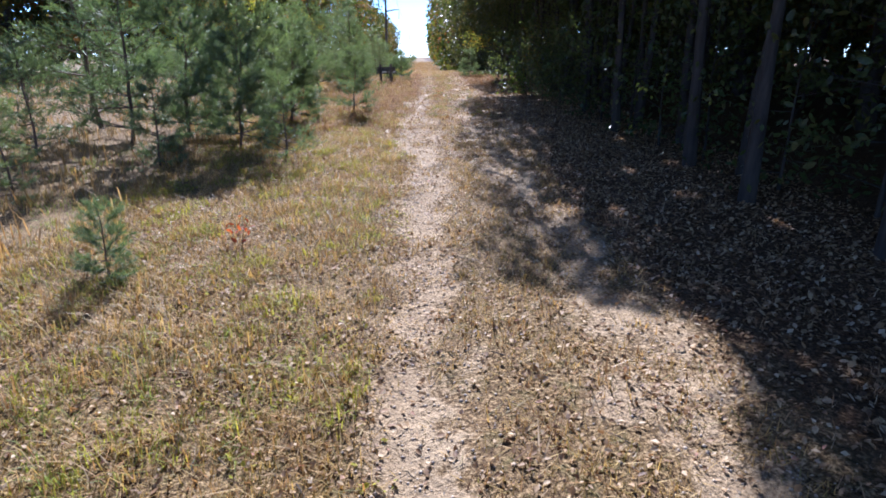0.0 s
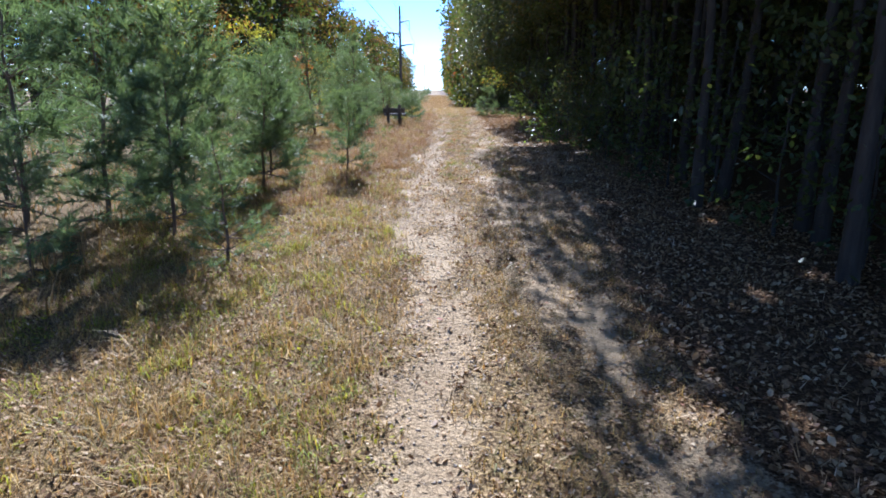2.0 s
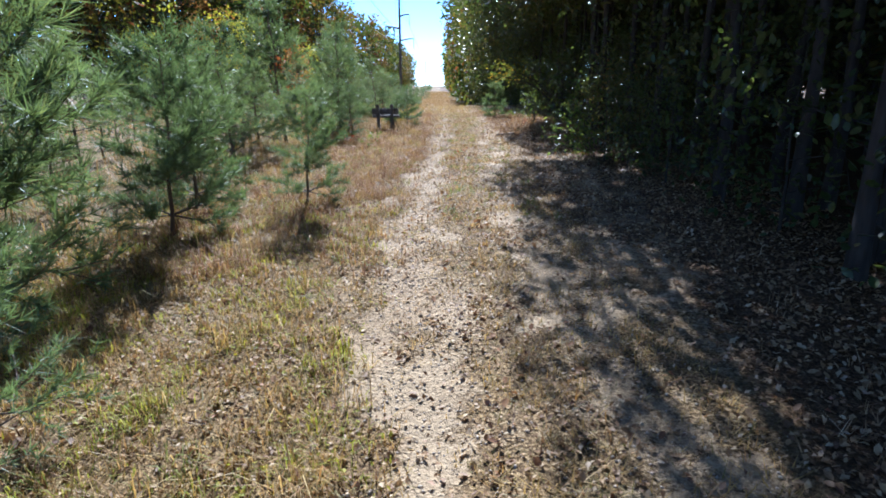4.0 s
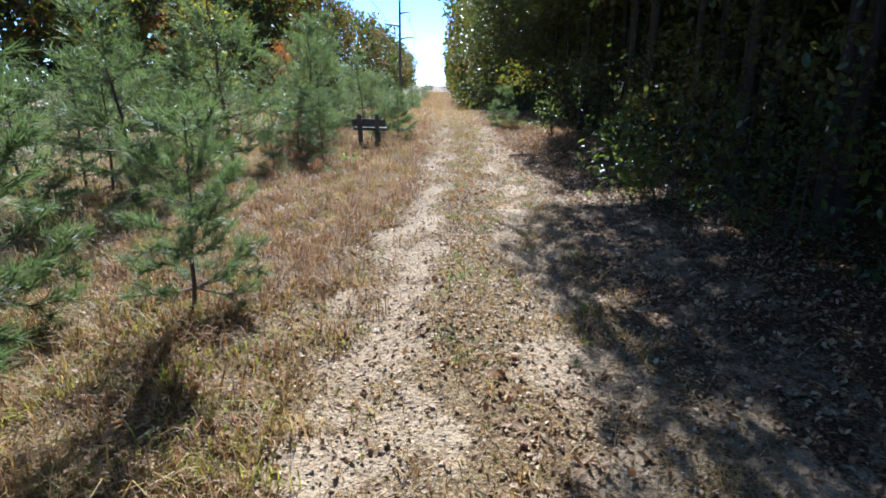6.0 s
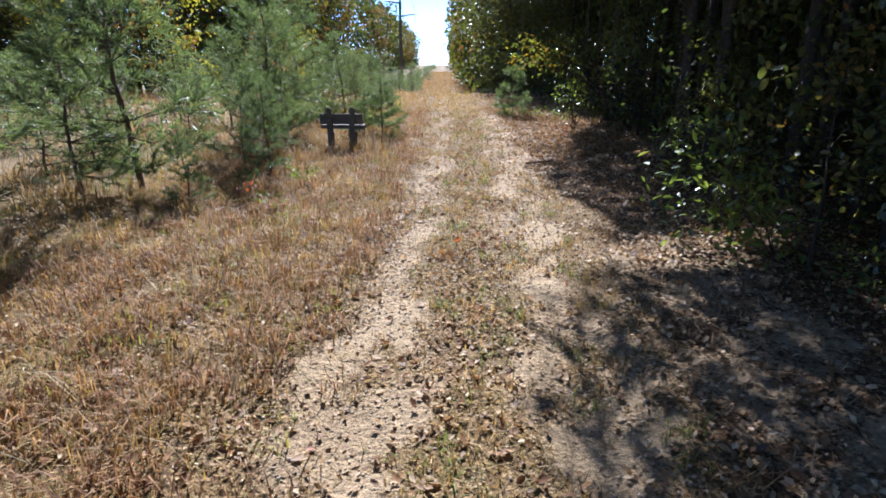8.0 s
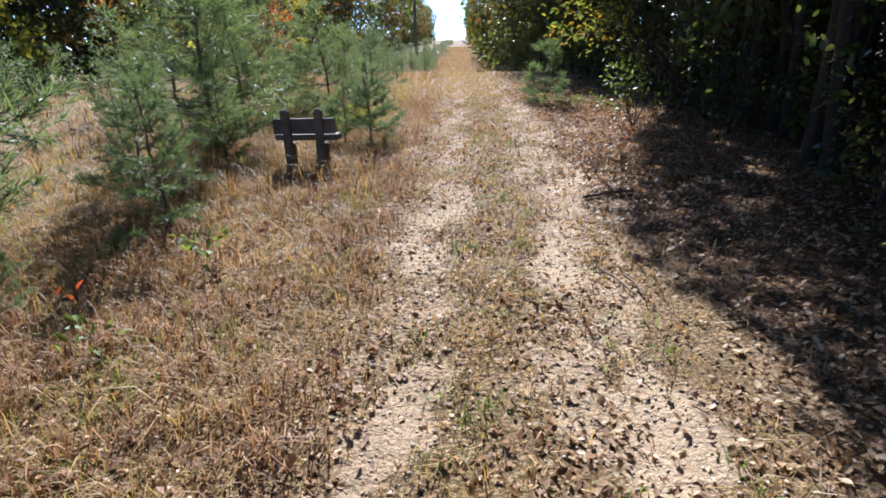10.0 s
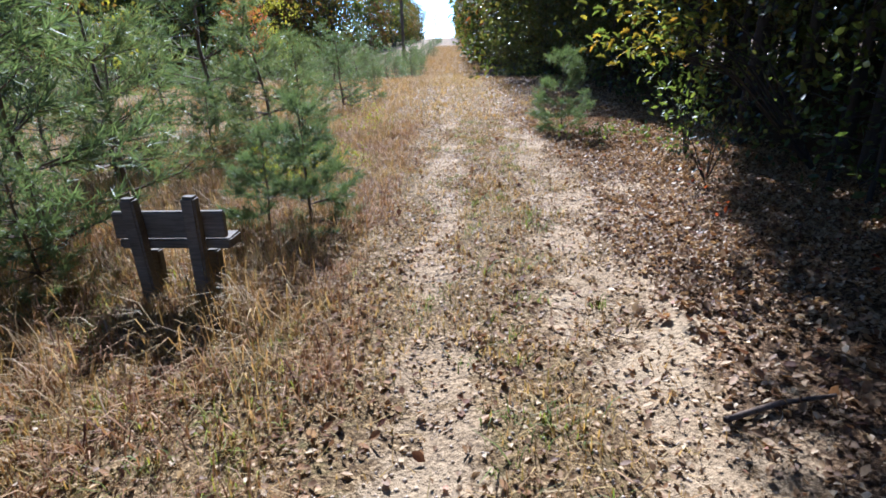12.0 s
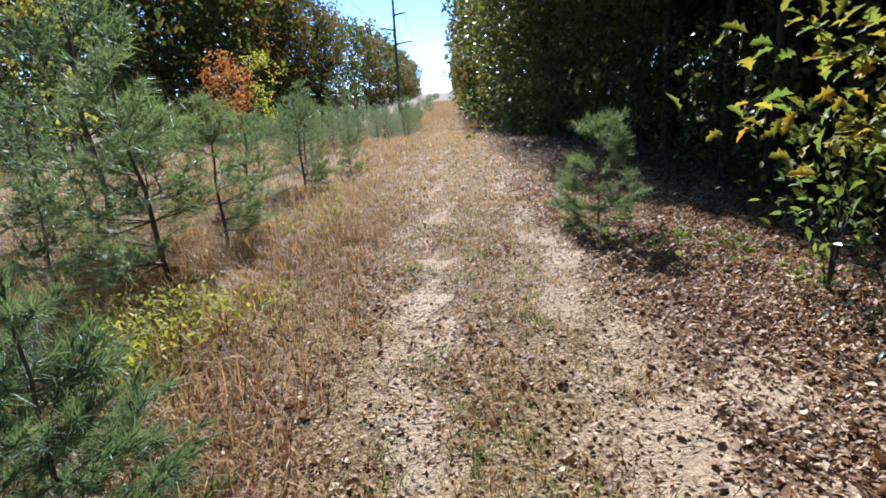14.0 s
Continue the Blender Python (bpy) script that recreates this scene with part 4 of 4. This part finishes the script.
grass("dry_grass", 5, 5500, (-0.3, 1.2), (14, 75), lambda x, y: verge(x, y) * (0.3 + 0.7 * patches(x, y, 1.2, 5.0)), 0.085, 8, STRAW, "strip of dry grass between the wheel tracks", 0.06, 0.0032)
grass("dry_grass", 8, 5200, (-2.6, 2.2), (33, 80), lambda x, y: off_track(x, y) * (0.35 + 0.65 * patches(x, y, 1.8, 1.5)), 0.12, 7, STRAW, "dry grass over the further trail", 0.1, 0.006)
grass("rusty_grass", 9, 4200, (-9, -1.0), (34, 110), lambda x, y: 0.3 + 0.7 * patches(x, y, 2.5, 2.5), 0.25, 7, RUSTY, "rust-brown grass of the further strip", 0.14, 0.009)
grass("rusty_grass", 10, 2600, (-3.5, 3.5), (75, 200), lambda x, y: np.ones_like(x), 0.4, 6, RUSTY, "tall dry grass of the distant strip", 0.3, 0.02)
grass("dry_weeds", 6, 2600, (-4.2, -0.95), (23.5, 36), lambda x, y: smoothstep(0.3, 0.55, patches(x, y, 1.3, 7.0)) * smoothstep(-0.9, -1.3, x) * np.where((np.abs(x + 1.9) < 0.5) & (y < 24.6), 0.75, 1.0), 0.30, 8, RUSTY, "knee-high dry brown weeds round the bench", 0.07, 0.003)
grass("rusty_grass", 11, 15000, (-4.5, -0.7), (0.8, 34), lambda x, y: verge(x, y) * smoothstep(0.45, 0.62, patches(x, y, 1.1, 5.5)), 0.11, 8, RUSTY, "patches of rust-brown short grass", 0.06, 0.0036, 0.9, True)
grass("dead_stems", 13, 7000, (-3.6, -0.6), (12, 33), lambda x, y: off_track(x, y) * smoothstep(0.3, 0.6, patches(x, y, 1.0, 4.4)), 0.16, 6, RUSSET, "tangled dead reddish-brown forbs beside the trail", 0.06, 0.0035, 0.9)
grass("dead_stems", 12, 9000, (-4.2, 3.2), (1, 34), lambda x, y: off_track(x, y) * smoothstep(0.35, 0.6, patches(x, y, 0.9, 3.3)), 0.10, 5, LITTER, "low dead brown stems and forbs among the grass", 0.045, 0.005, 0.7, True)
grass("green_grass", 15, 2600, (-4.2, -0.8), (0.5, 15), lambda x, y: off_track(x, y) * smoothstep(0.48, 0.7, patches(x, y, 1.0, 4.2)), 0.10, 12, WEED, "yellow-green grass tufts in the dry verge", 0.05, 0.0028)
grass("pale_grass", 16, 1500, (-4.5, -0.8), (0.5, 34), lambda x, y: off_track(x, y) * smoothstep(0.5, 0.7, patches(x, y, 0.8, 1.7)), 0.22, 14, STRAW, "arching pale straw tufts", 0.04, 0.0022, 1.1)
grass("green_grass", 7, 4200, (-6.0, -0.8), (1, 30), lambda x, y: off_track(x, y) * smoothstep(0.42, 0.66, patches(x, y, 2.2, 8.0)), 0.09, 9, LIGHT_GREEN, "small green tufts in the dry grass", 0.05, 0.003)


def litter(name, seed, n, xr, yr, keep, size, label, shape=CURL, faces=CURL_F, mat=LITTER):
    r = np.random.default_rng(seed)
    x, y = r.uniform(*xr, n), r.uniform(*yr, n)
    ok = r.random(n) < keep(x, y)
    x, y = x[ok], y[ok]
    n = len(x)
    c = np.stack([x, y, lie(x, y) + 0.003 + 0.012 * r.random(n)], 1)
    a = r.random(n) * 6.283
    tilt = r.normal(0, 0.36, n)
    ax = np.stack([np.cos(a) * np.cos(tilt), np.sin(a) * np.cos(tilt), np.abs(np.sin(tilt))], 1)
    b = np.stack([r.normal(0, 0.35, n), r.normal(0, 0.35, n), np.ones(n)], 1)
    b -= ax * np.sum(ax * b, 1, keepdims=True)
    b /= np.linalg.norm(b, axis=1, keepdims=True)
    v, f = leaf_cloud(c, size * (0.5 + 0.8 * r.random(n)), (ax, np.cross(b, ax), b), shape, faces)
    return tagged(new(name, fast_mesh(name, v, f, mat)), label, "ground leaves" if mat is WEED else "fallen leaves", kind="stuff")


def bed(x, y):
    return (0.2 + 0.8 * patches(x, y, 1.4, 6.0)) * (1 - np.interp(y, [8, 15], [0.6, 0.3]) * sand_at(x, y)) * np.where((x > -0.2) & (x < 1.0) & (y > 9), 1.0, 0.8)


litter("leaf_litter", 21, 21000, (0.8, 4.8), (1, 38), lambda x, y: litter_at(x, y) * (1 - 0.8 * np.clip(sand_at(x, y), 0, 1)), 0.058, "thick brown fallen leaves at the wood's edge")
litter("leaf_litter", 22, 19000, (-4.2, 2.0), (1, 34), bed, 0.046, "scattered brown fallen leaves on the trail")
litter("leaf_scraps", 23, 50000, (0.8, 4.6), (1, 38), lambda x, y: litter_at(x, y) * (1 - 0.45 * sand_at(x, y)), 0.05, "small dry leaf pieces bedded at the wood's edge", SCRAP, RHOMB_F)
litter("leaf_scraps", 24, 95000, (-4.0, 2.0), (1, 34), bed, 0.04, "small dry leaf pieces bedded in the grass", SCRAP, RHOMB_F)
litter("russet_litter", 26, 15000, (-3.6, 0.9), (9, 33), lambda x, y: off_track(x, y) * smoothstep(0.3, 0.6, patches(x, y, 1.2, 9.0)) * np.interp(y, [9, 15], [0.2, 1.0]), 0.06, "russet fallen leaves caught in the dry grass", mat=RUSSET)
litter("russet_litter", 28, 4500, (1.3, 4.4), (22.5, 33), lambda x, y: litter_at(x, y) * (1 - 0.6 * sand_at(x, y)) * smoothstep(0.2, 0.6, patches(x, y, 1.1, 2.2)), 0.07, "dark russet fallen leaves thick by the wood", mat=RUSSET)
litter("leaf_scraps", 29, 24000, (1.4, 4.4), (24, 33), lambda x, y: litter_at(x, y) * (1 - 0.95 * np.clip(1.3 * sand_at(x, y), 0, 1)), 0.045, "curled dry leaf pieces thick by the wood", SCRAP * np.array([1, 1, 1.6]), RHOMB_F)
litter("green_leaves", 27, 15000, (-4.6, -0.6), (1, 15), lambda x, y: off_track(x, y) * smoothstep(0.4, 0.65, patches(x, y, 1.5, 12.0)), 0.034, "small yellow-green ground leaves in the dry grass", mat=WEED)
litter("leaf_scraps", 25, 16000, (-2.5, 5.0), (33, 55), lambda x, y: 0.3 + 0.7 * litter_at(x, y), 0.08, "dry leaves over the further trail", SCRAP, RHOMB_F)

# single larger leaves on the bare sand, each on its own
def curl_leaf(name, mat):
    return fast_mesh(name, CURL * np.array([1, 1, 1.0]), CURL_F, mat)


def flat_oak(name, mat):
    return fast_mesh(name, OAK * np.array([1, 1, 0.5]), OAK_F, mat)


loose = tagged(new("loose_leaves"), "dry brown and reddish oak leaves lying on the sandy tracks", "fallen leaves")
leaf_kinds = [curl_leaf("leaf", LITTER), flat_oak("leaf", LITTER), curl_leaf("leaf", LITTER), flat_oak("leaf", RED)]
lr = np.random.default_rng(77)
for i in range(290):
    y = 2.0 + 30 * lr.random()
    x = (left_track(y) if i % 2 else right_track(y)) + lr.normal(0, 0.32)
    kind = leaf_kinds[3] if i % 29 == 0 else leaf_kinds[i % 3]
    ob = child("leaf", kind, loose)
    s = 0.036 + 0.036 * lr.random()
    ob.matrix_basis = pose(x, y, height(x, y) + 0.012, lr.normal(0, 10), lr.normal(0, 10), lr.random() * 360) @ Matrix.Scale(s, 4)

# twigs and pebbles
tw = []
for i in range(260):
    y = 2 + 34 * lr.random()
    x = lr.uniform(-3.5, 4.0)
    a, n = lr.random() * 6.28, 0.06 + 0.22 * lr.random() ** 2
    p = np.array([x, y, height(x, y) + 0.012])
    d = np.array([math.cos(a) * n, math.sin(a) * n, 0.0])
    q = p + d
    q[2] = height(q[0], q[1]) + 0.012 + 0.02 * lr.random()
    m = 0.5 * (p + q) + np.array([-d[1], d[0], 0]) * lr.normal(0, 0.12)
    m[2] += 0.006
    tw.append(tube([p, m, q], [0.0035, 0.003, 0.0015], 4))
tagged(new("twigs", fast_mesh("twigs", *joined(tw), BARK)), "thin broken twigs scattered over the ground", "twigs", kind="stuff")

octa = np.array([(1, 0, 0), (0, 1, 0), (-1, 0, 0), (0, -1, 0), (0, 0, 0.7), (0, 0, -0.7)])
octa_f = np.array([(0, 1, 4), (1, 2, 4), (2, 3, 4), (3, 0, 4), (1, 0, 5), (2, 1, 5), (3, 2, 5), (0, 3, 5)])
n = 18000
py = lr.uniform(1.5, 30, n)
px = np.where(lr.random(n) < 0.6, left_track(py), right_track(py)) + lr.normal(0, 0.34, n)
size = 0.004 + 0.011 * lr.random(n) ** 2.5
jig = octa[None] * (0.7 + 0.6 * lr.random((n, 6, 1))) * size[:, None, None]
pv = jig + np.stack([px, py, lie(px, py) + 0.3 * size], 1)[:, None, :]
pf = octa_f[None] + (np.arange(n) * 6)[:, None, None]
tagged(new("pebbles", fast_mesh("pebbles", pv.reshape(-1, 3), pf.reshape(-1, 3), STONE)), "small pale pebbles and clods in the sandy tracks", "pebbles", kind="stuff")
